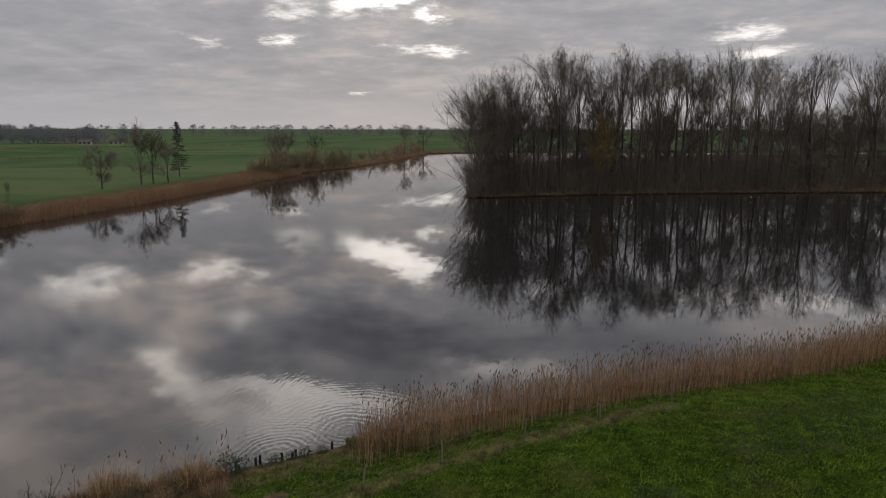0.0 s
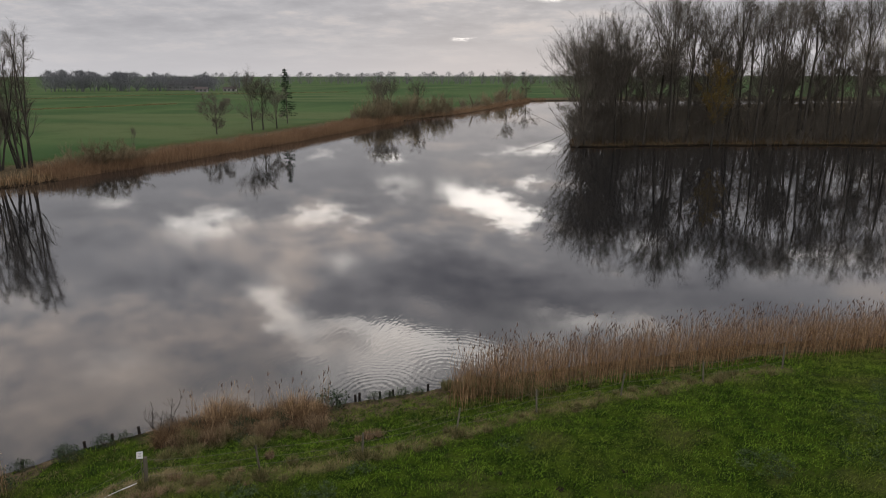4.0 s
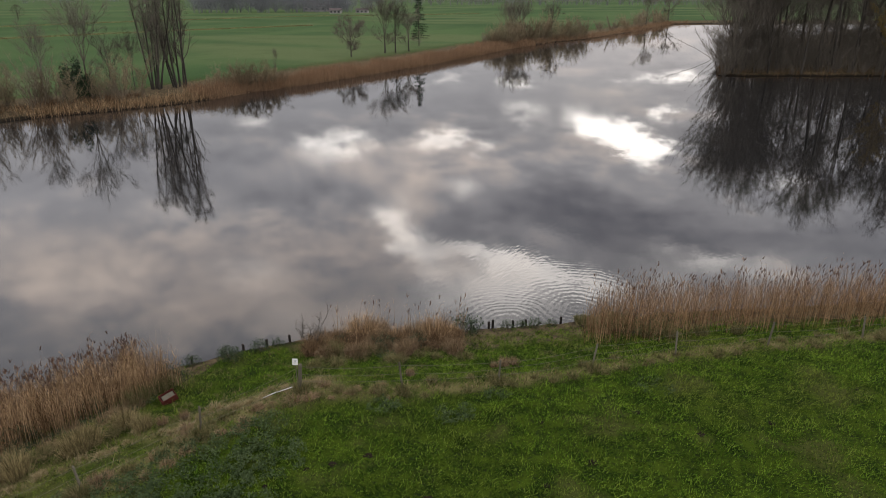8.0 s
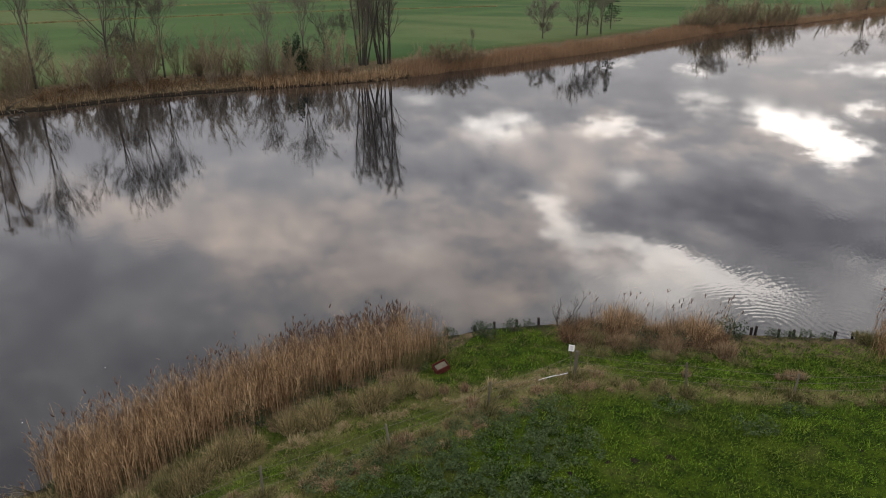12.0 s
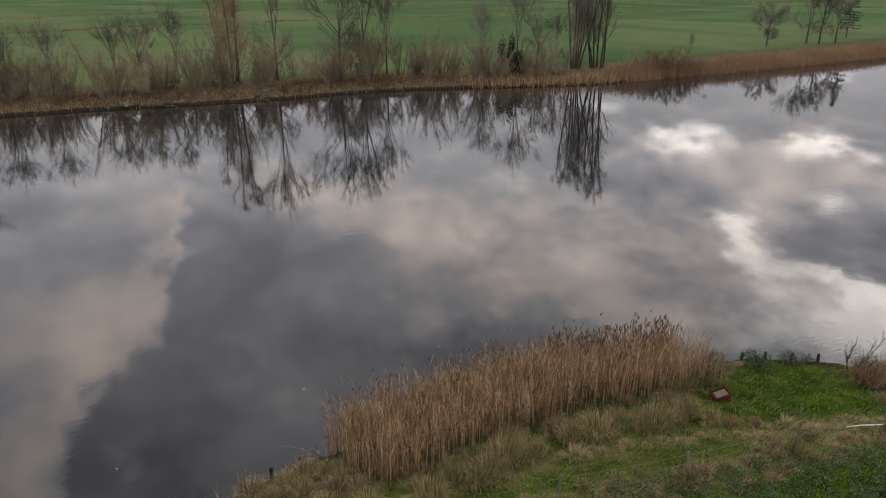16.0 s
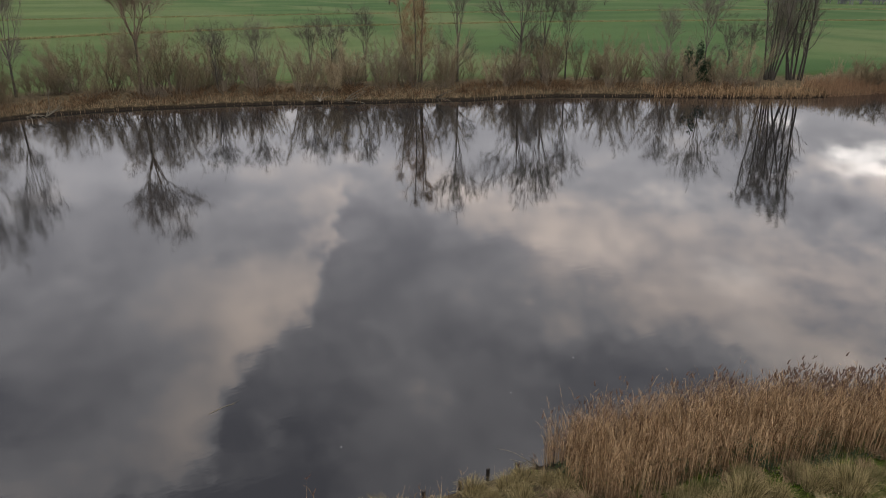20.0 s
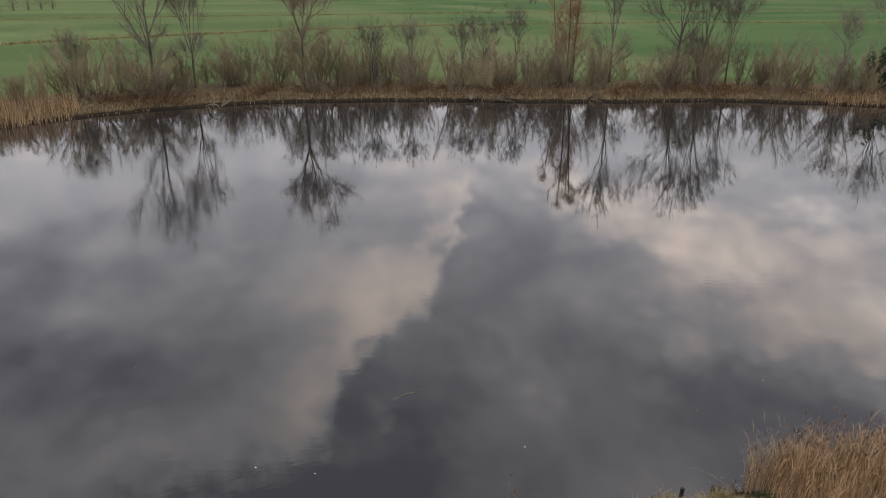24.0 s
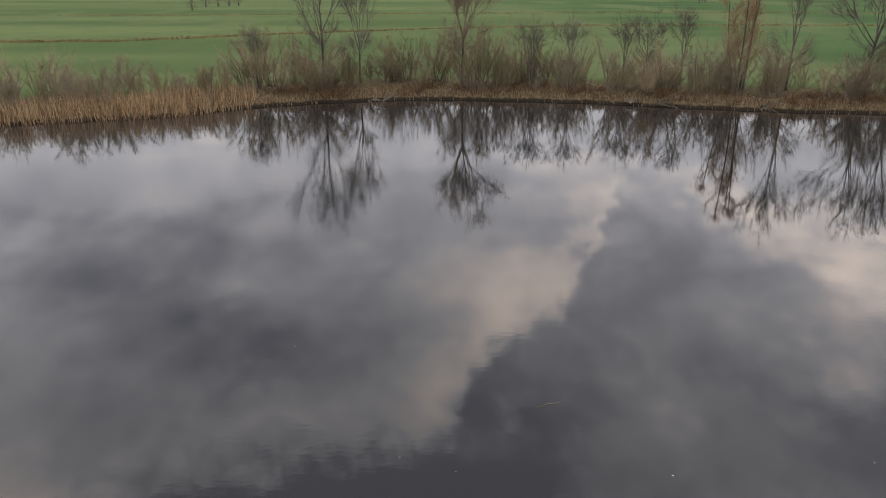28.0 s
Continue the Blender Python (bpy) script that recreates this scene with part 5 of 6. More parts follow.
tuft("grass_tussock", tussock(12, 0.45, 0.34, 150, 0.014), BANK_GRASS, "brown matted tuft along the fence", "grass tussock", "tufts along the fence", along(rr, FENCE[:6], 46, -0.5, 0.9, 0.45, 1.0))
tuft("grass_tussock", tussock(13, 0.5, 0.26, 170, 0.014), STRAW, "flattened pale tuft beside the track", "grass tussock", "tufts along the fence", along(rr, TRACK[:6], 30, -0.5, 0.5, 0.5, 1.1))
tuft("grass_tussock", tussock(4, 0.5, 0.55, 200, 0.016), OLIVE_STRAW, "brown withered tuft at a fence post", "grass tussock", "tufts along the fence", [(x + 0.1, y - 0.2, rr.uniform(0.7, 1.2)) for x, y in FENCE[1:8]])
tuft("grass_tussock", tussock(7, 0.6, 0.8, 380, 0.014), OLIVE_STRAW, "coarse olive grass clump at the end of the reed belt", "grass tussock", "clumps at the reed belt", [(-5.4, 28.6, 1.0), (-4.7, 28.0, 1.1), (-3.7, 27.8, 1.0), (-2.8, 27.4, 0.9), (-1.8, 27.5, 0.8), (-4.2, 28.9, 1.1), (-0.6, 27.9, 0.8), (0.8, 28.6, 0.7), (-5.9, 28.9, 0.7)])
# bramble and dead-stem mound at the water's edge
mound_line = [(-16.4, 22.6), (-14.4, 23.6), (-12.6, 24.4), (-10.9, 25.4)]
tuft("grass_tussock", tussock(5, 0.95, 0.85, 460, 0.016), BROWN, "tangled mound of brown dead stems on the lake edge", "dead growth", "brown growth on the lake edge", along(rr, mound_line, 20, -0.3, 2.2, 0.6, 1.1))
fountain = [(-14.5, 23.3, 1.2), (-13.6, 22.7, 0.7), (-12.9, 23.6, 0.8), (-12.2, 24.0, 1.1), (-11.4, 24.2, 1.15), (-11.9, 22.9, 0.6), (-15.6, 21.9, 0.6), (-14.9, 20.9, 0.6), (-10.9, 24.9, 0.7), (-14.0, 23.9, 1.0)]
tuft("grass_tussock", tussock(6, 0.95, 1.4, 420, 0.014), REED, "tall arching straw-brown clump on the lake edge", "grass tussock", "brown growth on the lake edge", fountain[::2])
tuft("grass_tussock", tussock(9, 0.85, 1.25, 380, 0.014), BANK_GRASS, "brown arching grass clump on the lake edge", "grass tussock", "brown growth on the lake edge", fountain[1::2] + along(rr, mound_line, 14, 0.8, 3.0, 0.35, 0.8))
tuft("grass_tussock", tussock(11, 0.6, 0.45, 220, 0.014), OLIVE_STRAW, "low yellowing tuft in front of the lake-edge mound", "grass tussock", "brown growth on the lake edge", along(rr, mound_line, 18, 1.8, 3.6, 0.5, 1.0))
tuft("dead_dock", tussock(10, 0.34, 0.55, 150, 0.014), BANK_GRASS, "withered brown dock stems by the fence", "dead growth", "withered dock", [(-15.55, 13.7, 1.1), (-15.3, 13.3, 0.8), (-7.6, 22.0, 1.0), (-7.3, 22.3, 0.8), (-7.9, 21.7, 0.7), (-16.2, 10.7, 1.0), (-17.0, 14.1, 0.9), (-16.5, 14.6, 0.8), (-10.6, 19.9, 0.8)])
pts = scatter(rr, -17, -10, 20, 28, 9000, lambda x, y, dn, df, di, wet, near: near & (dn < 2.4) & (np.hypot(x + 13.2, (y - 24.4)) < 3.0) & (rr.random(len(x)) < 0.045))
reed_bed("reed_clump", "sparse standing reeds in the lake-edge mound", reed_mesh(rr, *pts, 2.0, 2, 0.5), (REED, PLUME))
pts = scatter(rr, -27, -22, -8, 4.5, 6000, lambda x, y, dn, df, di, wet, near: near & (dn < 0.7) & (rr.random(len(x)) < 0.16))
reed_bed("reed_clump", "thin low reeds at the bare bank end", reed_mesh(rr, *pts, 0.9, 2, 0.3), (REED, PLUME))
tip_x, tip_y = np.array([-24.85, -24.72, -24.95, -25.1, -24.66]), np.array([-3.15, -2.78, -3.4, -2.9, -2.6])
reed_bed("reed_clump", "a few tall plumed reeds at the bare bank end", reed_mesh(np.random.default_rng(3), tip_x, tip_y, lie(tip_x, tip_y)[0], 2.3, 2, 4.0, 0.012, 0.03), (REED, PLUME))
pale_twigs = Soup()
for k in range(6):
    tp, tr = limb(rr, (0, 0, 0), (-0.5 + 0.2 * k, -1.0, 0.7 + 0.15 * k), 1.5 - 0.1 * k, 0.016, 5, 0.12, -0.06)
    pale_twigs.tube(tp, tr + 0.003, 4)
snag = put_mesh("dead_branch", pale_twigs.mesh("dead_branch"), POST)
snag.matrix_basis = at(-25.1, 4.1, 0.2)
tagged(snag, "bleached bare twigs arching from the end of the reeds", "branch")
osier = plant("shrub", make_shrub(140, 2.3, 1.2, 9, 14, 0.014, 0.45), (BARK, TWIG), SC, "small leafless sprouting bush by the piles", "shrub")
osier.matrix_basis = at(-16.5, 22.4, 1.0, 0.95)
dark_bush = [plant("shrub", leafy_mound(150 + i, 0.75, 0.8, 900, 0.07), (BARK, BRAMBLE), ("stool", "foliage"), "low dark bramble bush at the water's edge", "bramble", "brambles on the near bank") for i in range(2)]
for i, (x, y, s) in enumerate(((-10.6, 25.9, 1.1), (-21.4, 12.2, 0.9), (-21.9, 9.6, 1.0), (-22.6, 7.2, 0.8), (-20.0, 17.6, 0.9), (-19.0, 20.0, 0.7), (-18.4, 21.2, 0.6), (-3.8, 28.9, 1.0), (-2.4, 29.2, 0.9), (-13.0, 22.6, 0.9),
                              (-11.8, 23.4, 0.8), (-18.0, 21.9, 0.4), (-19.6, 20.4, 0.5), (-20.4, 19.2, 0.5), (-8.4, 27.5, 0.4), (-9.0, 27.2, 0.45), (-7.8, 27.8, 0.5), (-7.1, 28.1, 0.4), (-20.8, 14.6, 0.8), (-24.2, 4.6, 0.7), (-15.0, 22.4, 0.8))):
    m = at(x, y, rr.uniform(0, 6.28), s)
    stand(dark_bush[i % 2], m)


def low_plants(name, label, spots_at, mat, count, size):
    """Broad-leaved weeds: clumps of small leaves close to the ground."""
    s = Soup()
    for x, y, r in spots_at:
        n = int(count * r * r)
        a, q = rr.uniform(0, 6.283, n), r * np.sqrt(rr.random(n))
        px, py = x + np.cos(a) * q, y + np.sin(a) * q
        clump = bumps(px, py, 0.7, 31) > -0.12
        px, py = px[clump], py[clump]
        z = lie(px, py)[0]
        p = np.stack([px, py, z + rr.uniform(0.02, 0.2, len(px))], -1)
        d = unit(np.stack([rr.normal(0, 1, len(px)), rr.normal(0, 1, len(px)), rr.uniform(0.0, 0.8, len(px))], -1))
        s.blades(p, p + d * size * rr.uniform(0.6, 1.4, (len(px), 1)), size * 0.7, unit(np.cross(d, rr.normal(0, 1, d.shape))))
    ob = put_mesh(name, s.mesh(name), mat)
    return tagged(ob, label, "weeds", kind="stuff")


low_plants("weeds", "patch of grey-green nettles in the pasture", [(-13.6, 11.8, 2.0), (-12.0, 13.0, 1.2), (-15.2, 9.6, 1.8), (-13.0, 9.0, 2.0), (-11.2, 10.4, 1.4), (-10.2, 17.0, 0.6), (-7.8, 17.2, 0.7), (6.1, 21.3, 0.9), (-13.4, 14.6, 0.9), (-16.9, 8.4, 0.8), (-6.9, 19.0, 0.5)], WEED, 1700, 0.065)
low_plants("weeds", "patch of brownish dock and thistle in the pasture", [(14.2, 27.7, 2.6), (11.2, 25.4, 1.8), (17.5, 30.5, 2.2), (20.5, 29.0, 2.0), (9.5, 22.6, 1.0), (-2.0, 21.4, 0.8)], WEED, 500, 0.065)
low_plants("bramble_leaves", "creeping bramble leaves below the reeds", [(-21.4, 10.8, 1.1), (-22.2, 8.2, 0.9), (-20.4, 13.4, 0.8), (-19.6, 15.4, 0.8), (-22.8, 6.2, 0.9), (-20.9, 11.9, 0.9), (-19.9, 14.2, 0.7), (-3.2, 28.2, 1.0), (-12.6, 22.2, 1.0), (-14.4, 22.0, 0.8)], BRAMBLE, 700, 0.07)


def turf(count, x0, x1, y0, y1, height, mat, label, keep):
    px, py, pz = scatter(rr, x0, x1, y0, y1, count, keep)
    n = len(px)
    root = np.stack([px, py, pz - 0.01], -1)
    a = rr.uniform(0, 6.283, n)
    ln = height * rr.uniform(0.5, 1.4, (n, 1)) * (1 + 0.55 * bumps(px, py, 1.1, 41)[:, None] + 0.4 * bumps(px, py, 0.45, 42)[:, None])
    d = np.stack([np.cos(a) * 0.7 + 0.25, np.sin(a) * 0.7 - 0.1, rr.uniform(0.5, 1.2, n)], -1)
    s = Soup()
    s.blades(root, root + d * ln, 0.026)
    return tagged(put_mesh("lawn_grass", s.mesh("lawn_grass"), mat), label, "grass", kind="stuff")


def pasture(x, y, dn, near):
    return near & (dn > 1.0) & (y > 7 + 0.35 * (x + 8)) & ((dn > 3.0) | (x < -3)) & (strip(x, y) * 0.8 < rr.random(len(x)))


turf(860000, -26, 32, 6, 42, 0.085, BLADE, "short bright green pasture grass", lambda x, y, dn, df, di, wet, near: pasture(x, y, dn, near) & ((dn > 5.2) | (x > -14) | (rr.random(len(x)) < 0.45)))
turf(150000, -26, 32, 6, 42, 0.21, BLADE, "coarse tufts standing out of the grazed grass", lambda x, y, dn, df, di, wet, near: pasture(x, y, dn, near) & (dn > 2.0) & (bumps(x, y, 0.75, 45) + 0.6 * bumps(x, y, 2.3, 46) > 0.30))
turf(380000, -26, 32, 2, 42, 0.15, OLIVE_STRAW, "dry straw blades along the fence and the track", lambda x, y, dn, df, di, wet, near: near & (dn > 0.6) & (strip(x, y) > rr.random(len(x)) * 0.9))
turf(130000, -26, 32, 2, 42, 0.19, STRAW, "bleached blades on the fence strip", lambda x, y, dn, df, di, wet, near: near & (dn > 0.6) & (strip(x, y) > 0.25 + 0.75 * rr.random(len(x))))
turf(90000, -26, 4, 3, 32, 0.13, BLADE, "longer grass on the strip below the fence", lambda x, y, dn, df, di, wet, near: near & (dn > 0.35) & (dn < 6.5) & (bumps(x, y, 0.8, 44) > -0.1))
turf(70000, -22, -1, 11, 32, 0.15, OLIVE_STRAW, "rough yellowing grass between the fence and the lake", lambda x, y, dn, df, di, wet, near: near & (dn > 0.3) & (dn < 6.0) & (bumps(x, y, 1.6, 47) + 0.5 * bumps(x, y, 0.6, 48) > 0.22))


# ---- fence, sign, crate, piles, molehills ----
def rounded_post(radius, height, lean=(0, 0), sides=9, chamfer=0.02):
    bm = bmesh.new()
    rings = []
    for z, r in ((-0.35, radius), (0.0, radius * 1.03), (height * 0.55, radius * 0.97), (height - chamfer, radius), (height, radius * 0.78)):
        rings.append([bm.verts.new((math.cos(6.283 * k / sides) * r + lean[0] * z, math.sin(6.283 * k / sides) * r + lean[1] * z, z + (0.012 * math.sin(k * 2.1) if z > 0.5 else 0))) for k in range(sides)])
    for lo_ring, up in zip(rings, rings[1:]):
        for k in range(sides):
            bm.faces.new((lo_ring[k], lo_ring[(k + 1) % sides], up[(k + 1) % sides], up[k]))
    bm.faces.new(rings[-1])
    return bm


fence = tagged(new("fence"), "pasture fence of thin weathered posts strung with pale wires", "fence")
tops = []
for i, (x, y) in enumerate(FENCE):
    z, h = ground_z(x, y), (1.12, 1.2, 1.05, 1.15)[i % 4]
    lean = (0.08 * math.sin(i * 2.3), 0.08 * math.cos(i * 1.7)) if i != 7 else (0.14, 0.03)
    ob = part("post", rounded_post(0.036 if i != 4 else 0.07, h * 0.92, lean), POST, fence)
    ob.location = (x, y, z)
    tops.append([Vector((x + lean[0] * f * h, y + lean[1] * f * h, z + h * f)) for f in (0.32, 0.56, 0.83)])
for a, b in zip(tops, tops[1:]):
    for k in range(3):
        s = Soup()
        sag = rr.uniform(0.03, 0.12)
        line = [a[k].lerp(b[k], u) - Vector((0, 0, sag * 4 * u * (1 - u))) for u in np.linspace(0, 1, 7)]
        s.tube([tuple(p) for p in line], [0.006] * 7, 4)
        put_mesh("wire", s.mesh("wire"), WIRE, fence)


def box(sx, sy, sz, bevel=0.006):
    bm = bmesh.new()
    bmesh.ops.create_cube(bm, size=1)
    bmesh.ops.scale(bm, vec=(sx, sy, sz), verts=bm.verts)
    if bevel:
        bmesh.ops.bevel(bm, geom=bm.edges[:], offset=bevel, segments=2, affect="EDGES", profile=0.5)
    return bm


sign = tagged(new("sign"), "small white notice plate on a stake by the fence corner", "sign")
sx, sy = -13.95, 17.5
sz = ground_z(sx, sy)
stake = part("stake", rounded_post(0.022, 1.1, (0, 0), 7), POST, sign)
plate = part("plate", box(0.32, 0.012, 0.26, 0.004), WHITE, sign, "white plate with faded grey print")
plate.matrix_basis = pose(0, -0.03, 1.16, -12, 0, 14)
for z, w in ((0.055, 0.18), (0.01, 0.14), (-0.04, 0.16)):
    line = part("print_bar", box(w, 0.003, 0.022, 0), GREY, plate)
    line.location = (0, -0.009, z)
sign.matrix_basis = pose(sx, sy, sz) @ Matrix.Diagonal((0.62, 0.8, 0.92, 1))
pole = Soup()
pole.tube([(0, 0, 0), (0.45, 0.02, 0.03), (0.8, 0.0, 0.0), (1.05, 0.03, -0.02)], [0.022, 0.024, 0.024, 0.02], 8)
stick = put_mesh("white_pole", pole.mesh("white_pole"), WHITE, smooth=True)
za, zb = ground_z(-14.9, 15.9), ground_z(-13.8, 17.1)
stick.matrix_basis = pose(-14.6, 16.35, za + 0.06, 0, -13, 40) @ Matrix.Diagonal((1.0, 0.6, 0.6, 1.0))
tagged(stick, "white plastic pole leaning on the grass against the fence", "pole")

crate = tagged(new("crate"), "rust-red open box tipped in the grass by the reeds", "crate")
for nm, dims, where in (("base", (0.78, 0.55, 0.03), (0, 0, 0.015)), ("side", (0.78, 0.03, 0.34), (0, 0.26, 0.19)), ("side", (0.78, 0.03, 0.34), (0, -0.26, 0.19)),
                        ("end_panel", (0.03, 0.49, 0.34), (0.375, 0, 0.19)), ("end_panel", (0.03, 0.49, 0.34), (-0.375, 0, 0.19))):
    p = part(nm, box(*dims), RUST, crate)
    p.location = where
lid = part("liner", box(0.60, 0.40, 0.03), POST, crate, "pale grey liner inside the box")
lid.location = (0.02, 0, 0.27)
crate.matrix_basis = pose(-18.3, 15.75, ground_z(-18.3, 15.75) + 0.10, 10, -14, 62) @ Matrix.Diagonal((0.72, 0.72, 0.72, 1.0))

pile_spots = [(-10.55, 26.75, 0.45), (-10.35, 26.6, 0.3), (-9.75, 27.05, 0.62), (-9.6, 27.15, 0.75), (-8.75, 27.65, 0.55), (-8.35, 27.9, 0.4), (-8.2, 27.95, 0.55), (-6.75, 28.9, 0.5), (-6.1, 29.25, 0.45),
              (-20.7, 19.5, 0.4), (-19.25, 21.15, 0.45), (-18.55, 21.9, 0.5), (-17.8, 22.6, 0.5), (-19.9, 20.5, 0.3), (-25.35, 3.4, 0.4), (-25.5, 2.4, 0.5), (-25.45, 1.4, 0.35), (-25.5, 0.2, 0.45)]
for i, (x, y, h) in enumerate(pile_spots):
    ob = part("timber_stake", rounded_post(0.06, h * 0.5 + 0.12, (0.06 * math.sin(i * 3), 0.05 * math.cos(i * 2)), 9, 0.03), PILE)
    ob.location = (x - 0.12, y + 0.14, 0.02)
    tagged(ob, "blackened wet timber pile standing in the lake edge", "pile", "timber piles")

hill = None
for i, (x, y, s) in enumerate(((-9.35, 14.2, 1.1), (-10.1, 13.5, 1.0), (-2.4, 19.4, 1.0), (-0.4, 18.8, 1.1), (-3.2, 16.2, 0.9), (-10.65, 13.0, 0.8), (-11.3, 12.0, 0.8), (-6.6, 17.3, 0.6), (-5.1, 17.8, 0.6), (-7.0, 13.1, 1.0),
                               (-5.2, 19.5, 0.6), (-4.2, 14.8, 0.8), (1.6, 20.2, 0.8), (-8.9, 11.6, 1.0), (4.4, 23.4, 0.7), (-12.4, 15.2, 0.6))):
    m = at(x, y, i * 1.3, s * 0.8, 0.03)
    if hill is None:
        bm = bmesh.new()
        bmesh.ops.create_icosphere(bm, subdivisions=3, radius=0.19)
        for v in bm.verts:
            v.co.z *= 0.42
            v.co += v.co.normalized() * (0.05 * noise.noise(v.co * 9) + 0.03 * noise.noise(v.co * 23))
        hill = part("molehill", bm, SOIL)
        hill.matrix_basis = m
        tagged(hill, "low molehill of fresh dark soil in the grass", "molehill", "molehills")
    else:
        copy_thing(hill, m).matrix_basis = m

# dead branches washed up at the far shore
drift = None
for x, y, turn in ((-101.0, -14.5, 0.4), (-100.6, -12.8, 2.2), (-96.5, 21.5, 1.0), (-97.5, 18.5, 2.8), (-93, 33, 0.2)):
    s = Soup()
    for k in range(7):
        a = rr.uniform(-0.6, 0.6)
        p, r = limb(rr, (0, 0, 0.1), (math.cos(a), math.sin(a), rr.uniform(0.1, 0.8)), rr.uniform(2, 4), 0.06, 4, 0.15, -0.05)
        s.tube(p, r + 0.01, 4)
    ob = put_mesh("dead_branch", s.mesh("dead_branch"), POST)
    ob.matrix_basis = pose(x, y, 0.25, 0, 0, math.degrees(turn))
    tagged(ob, "bleached dead branch lying at the far water's edge", "branch", "dead branches")


# what drifts on the lake
drift_twig = Soup()
drift_twig.tube([(0, 0, 0.01), (0.6, 0.12, 0.02), (0.9, 0.1, 0.01), (1.2, 0.2, 0.03)], [0.007, 0.007, 0.006, 0.003], 5)
floater = put_mesh("floating_stick", drift_twig.mesh("floating_stick"), STRAW)
floater.matrix_basis = pose(-33.0, -4.8, 0.0, 0, 0, 100)
tagged(floater, "pale thin stick floating on the lake", "stick")
for i, (x, y) in enumerate(((-38.0, -14.4), (-30.4, -9.8), (-29.1, -1.1), (-29.4, 5.7), (-30.5, 9.4), (-29.6, -8.0))):
    bm = bmesh.new()
    bmesh.ops.create_icosphere(bm, subdivisions=1, radius=0.018)
    for v in bm.verts:
        v.co = Vector((v.co.x * 1.7, v.co.y, v.co.z * 0.4 + 0.01))
    o = part("feather", bm, WHITE)
    o.matrix_basis = pose(x, y, 0.005, 0, 0, i * 50)
    tagged(o, "small pale feather floating on the lake", "feather", "floating feathers")

# ---- distance: farm, woods, tree rows, field edges ----
def farmhouse(w, d, h, roof_h, windows):
    root = new("farm_building")
    bm = box(w, d, h, 0)
    bmesh.ops.translate(bm, vec=(0, 0, h / 2), verts=bm.verts)
    wall = part("wall", bm, WALL, root)
    bm = bmesh.new()
    e = 0.5
    pts_low = [(-w / 2 - e, -d / 2 - e, h - 0.1), (w / 2 + e, -d / 2 - e, h - 0.1), (w / 2 + e, d / 2 + e, h - 0.1), (-w / 2 - e, d / 2 + e, h - 0.1)]
    vs = [bm.verts.new(p) for p in pts_low] + [bm.verts.new((-w / 2 - e, 0, h + roof_h)), bm.verts.new((w / 2 + e, 0, h + roof_h))]
    for f in ((0, 1, 5, 4), (2, 3, 4, 5), (0, 4, 3), (1, 2, 5), (3, 2, 1, 0)):
        bm.faces.new([vs[k] for k in f])
    part("roof", bm, ROOF, root)
    for k in range(windows):
        o = part("window", box(1.6, 0.06, 1.3, 0), PANE, root)
        o.location = (-w / 2 + (k + 0.5) * w / windows, -d / 2 - 0.02, h * 0.55)
    return root


for (w, d, h, rh, n, x, y, turn), label in (((9, 6, 2.6, 1.6, 3, -300, 512, 20), "low white farm shed before a dark wood"), ((30, 14, 4.2, 5.5, 6, -352, 575, 25), "farm barn with a dark roof among trees"),
                                            ((40, 16, 4.0, 5.0, 7, -760, 520, 40), "long farm barn with a dark roof in the meadows"), ((10, 6, 2.4, 1.6, 3, -286, 532, 15), "small white farm shed in the meadows"),
                                            ((18, 9, 4.5, 5, 3, -900, 150, 70), "distant farmhouse beyond the meadows")):
    b = farmhouse(w, d, h, rh, n)
    b.matrix_basis = pose(x, y, ground_z(x, y) - 0.1, 0, 0, turn)
    tagged(b, label, "farm building", "farm buildings")


def far_trees(label, spots_at, seed, mat, dense=240):
    """A distant row or wood: trunks and clouds of twigs in one mesh."""
    rng = np.random.default_rng(seed)
    s = Soup()
    for x, y, h, w in spots_at:
        z = 0.9
        s.tube([(x, y, z - 0.3), (x, y, z + h * 0.5), (x, y, z + h * 0.9)], [0.5, 0.35, 0.1], 4)
        n = dense
        u = rng.random(n) ** 0.7
        a = rng.uniform(0, 6.283, n)
        r = w * np.sqrt(rng.random(n)) * np.sin(np.clip(u * 2.6 + 0.35, 0, 3.1))
        p = np.stack([x + np.cos(a) * r, y + np.sin(a) * r, z + h * (0.12 + 0.85 * u)], -1)
        d = unit(np.stack([np.cos(a) * 0.5, np.sin(a) * 0.5, np.ones(n)], -1) + rng.normal(0, 0.35, (n, 3)))
        s.blades(p, p + d * h * 0.16 * rng.uniform(0.5, 1.3, (n, 1)), 0.02 * h, unit(np.cross(d, rng.normal(0, 1, d.shape))))
    ob = put_mesh("far_wood", s.mesh("far_wood"), mat)
    return tagged(ob, label, "wood", kind="stuff")


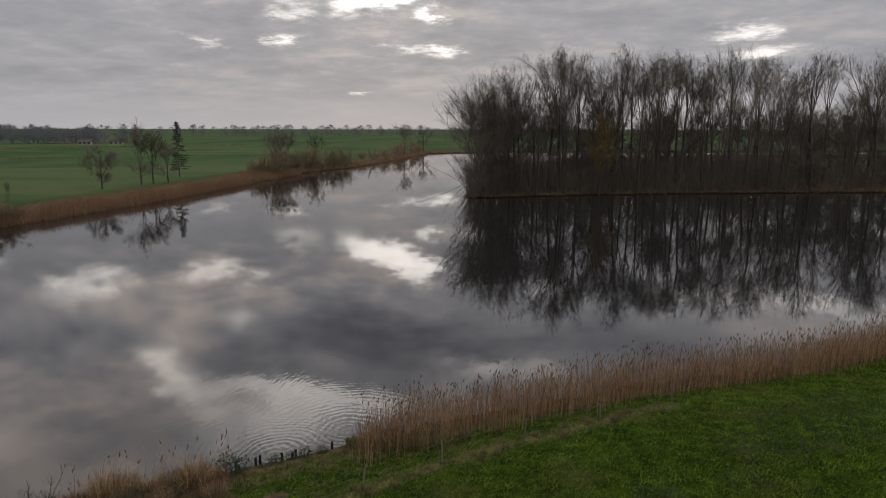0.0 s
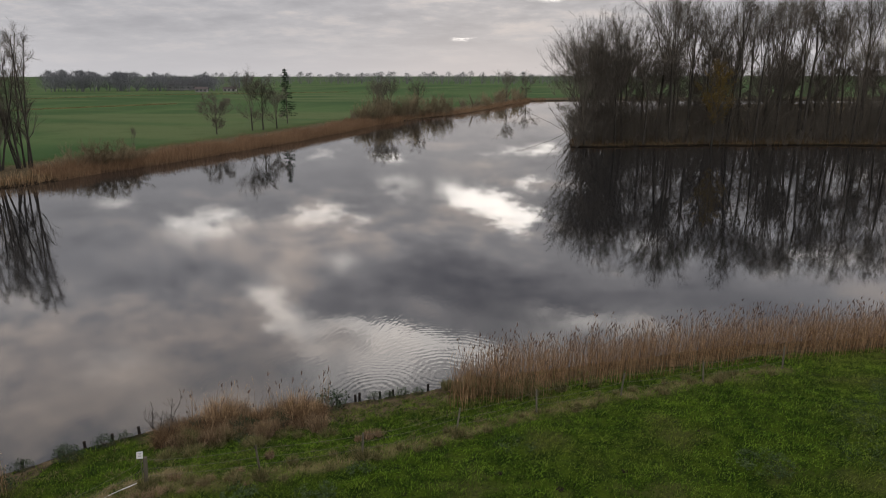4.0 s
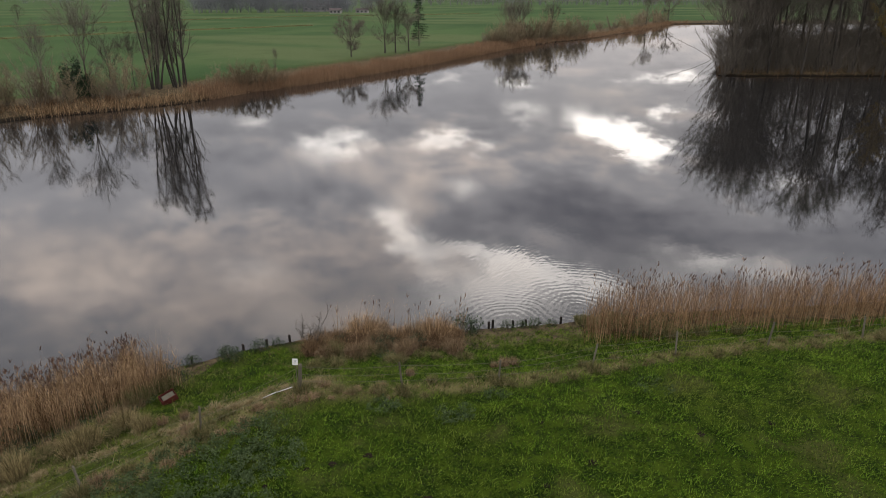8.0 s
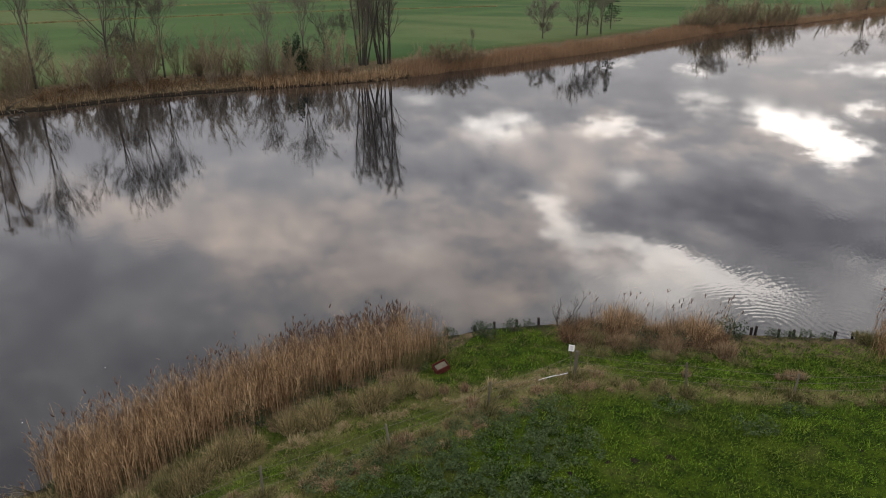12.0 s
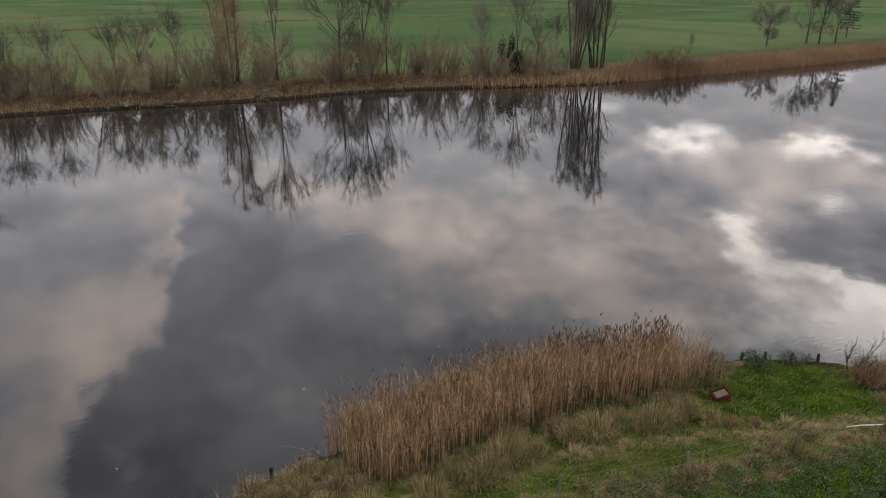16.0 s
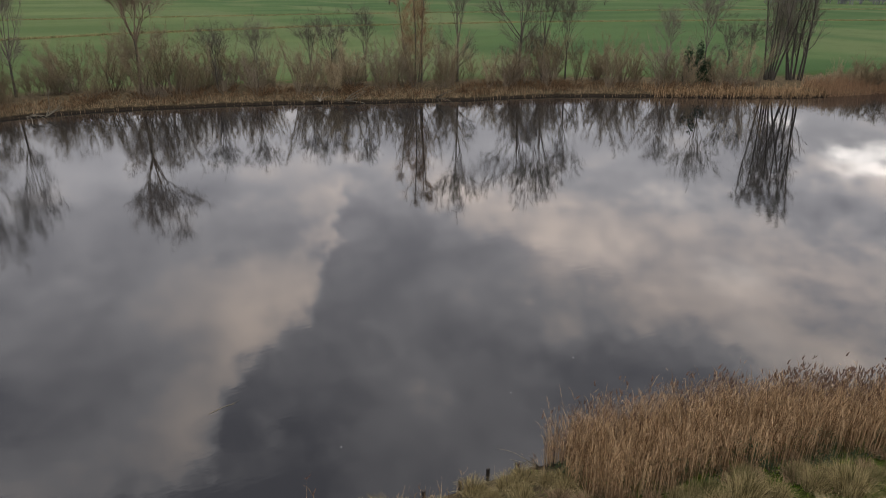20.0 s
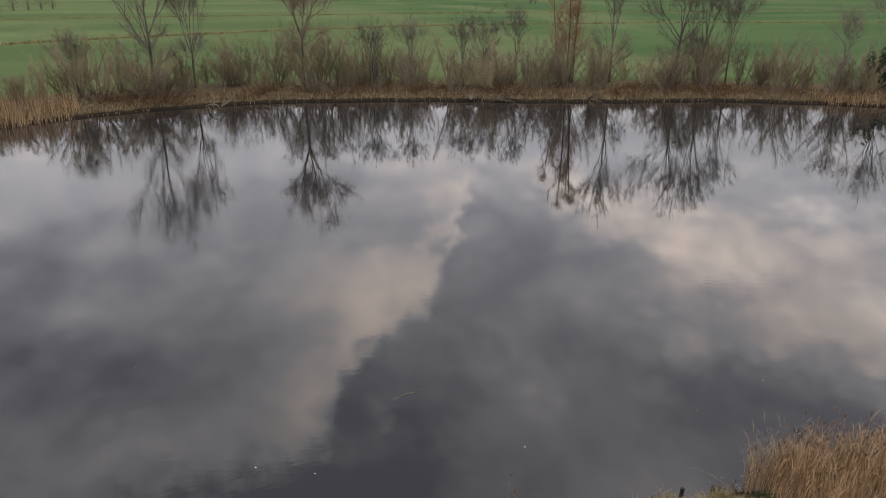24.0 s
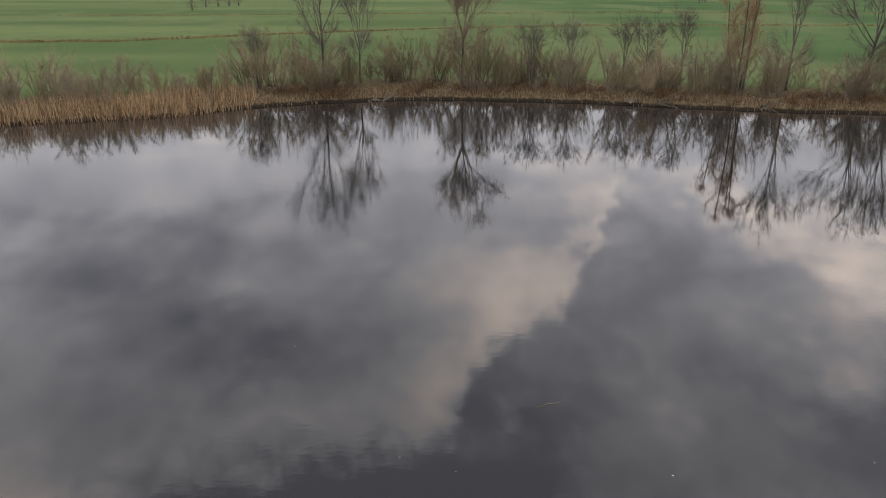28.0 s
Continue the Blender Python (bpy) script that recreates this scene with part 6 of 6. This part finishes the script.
fr = np.random.default_rng(23)
far_trees("dark farm wood across the meadows", [(-440 + 135 * u + fr.uniform(-8, 8), 500 + 60 * u + fr.uniform(-14, 30), fr.uniform(12, 18) * (1 - 0.3 * u), fr.uniform(6, 10)) for u in np.linspace(0, 1, 70)], 1, FAR_HAZE, 420)
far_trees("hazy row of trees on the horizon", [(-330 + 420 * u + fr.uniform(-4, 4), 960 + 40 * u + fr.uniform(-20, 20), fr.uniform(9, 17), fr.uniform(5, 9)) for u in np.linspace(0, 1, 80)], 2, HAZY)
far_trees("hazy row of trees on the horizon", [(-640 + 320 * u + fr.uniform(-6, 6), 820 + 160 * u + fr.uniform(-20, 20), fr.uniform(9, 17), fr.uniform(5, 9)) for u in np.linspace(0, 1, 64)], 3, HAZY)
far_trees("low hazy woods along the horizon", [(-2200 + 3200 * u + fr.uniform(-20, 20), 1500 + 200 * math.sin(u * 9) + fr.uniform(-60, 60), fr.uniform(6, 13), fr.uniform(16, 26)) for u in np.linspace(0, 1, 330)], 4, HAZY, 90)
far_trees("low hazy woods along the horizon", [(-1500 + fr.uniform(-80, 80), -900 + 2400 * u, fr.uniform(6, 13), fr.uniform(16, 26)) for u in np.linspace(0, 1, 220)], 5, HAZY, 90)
far_trees("clump of small trees out in the meadows", [(-389, -121, 5, 3), (-440, -128, 6, 4), (-452, -124, 5, 4), (-462, -120, 6, 4), (-470, -116, 5, 4), (-395, 20, 6, 4), (-500, 190, 9, 6), (-515, 200, 8, 6), (-430, 330, 9, 5)], 6, TWIG, 300)


def ditch_line(label, line, width, tall_by, count):
    """A field ditch marked by a strip of bleached grass."""
    px, py = [], []
    for (x0, y0), (x1, y1) in zip(line, line[1:]):
        n = count // (len(line) - 1)
        u = fr.random(n)
        px.append(x0 + (x1 - x0) * u + fr.normal(0, width, n))
        py.append(y0 + (y1 - y0) * u + fr.normal(0, width, n))
    px, py = np.concatenate(px), np.concatenate(py)
    z = lie(px, py)[0]
    s = Soup()
    root = np.stack([px, py, z - 0.05], -1)
    s.blades(root, root + np.stack([fr.normal(0, 0.2, len(px)), fr.normal(0, 0.2, len(px)), tall_by * fr.uniform(0.4, 1.1, len(px))], -1), 0.16)
    tagged(put_mesh("ditch_grass", s.mesh("ditch_grass"), SKIRT), label, "grass strip", kind="stuff")


ditch_line("strip of bleached grass along a field ditch", [(-189, -110), (-190, -83), (-214, -45), (-236, 0), (-250, 60), (-246, 140), (-222, 230), (-190, 300)], 0.6, 0.8, 16000)
ditch_line("strip of bleached grass along a field ditch", [(-330, -160), (-345, -20), (-350, 120), (-330, 280), (-290, 420), (-180, 520)], 1.2, 0.9, 14000)
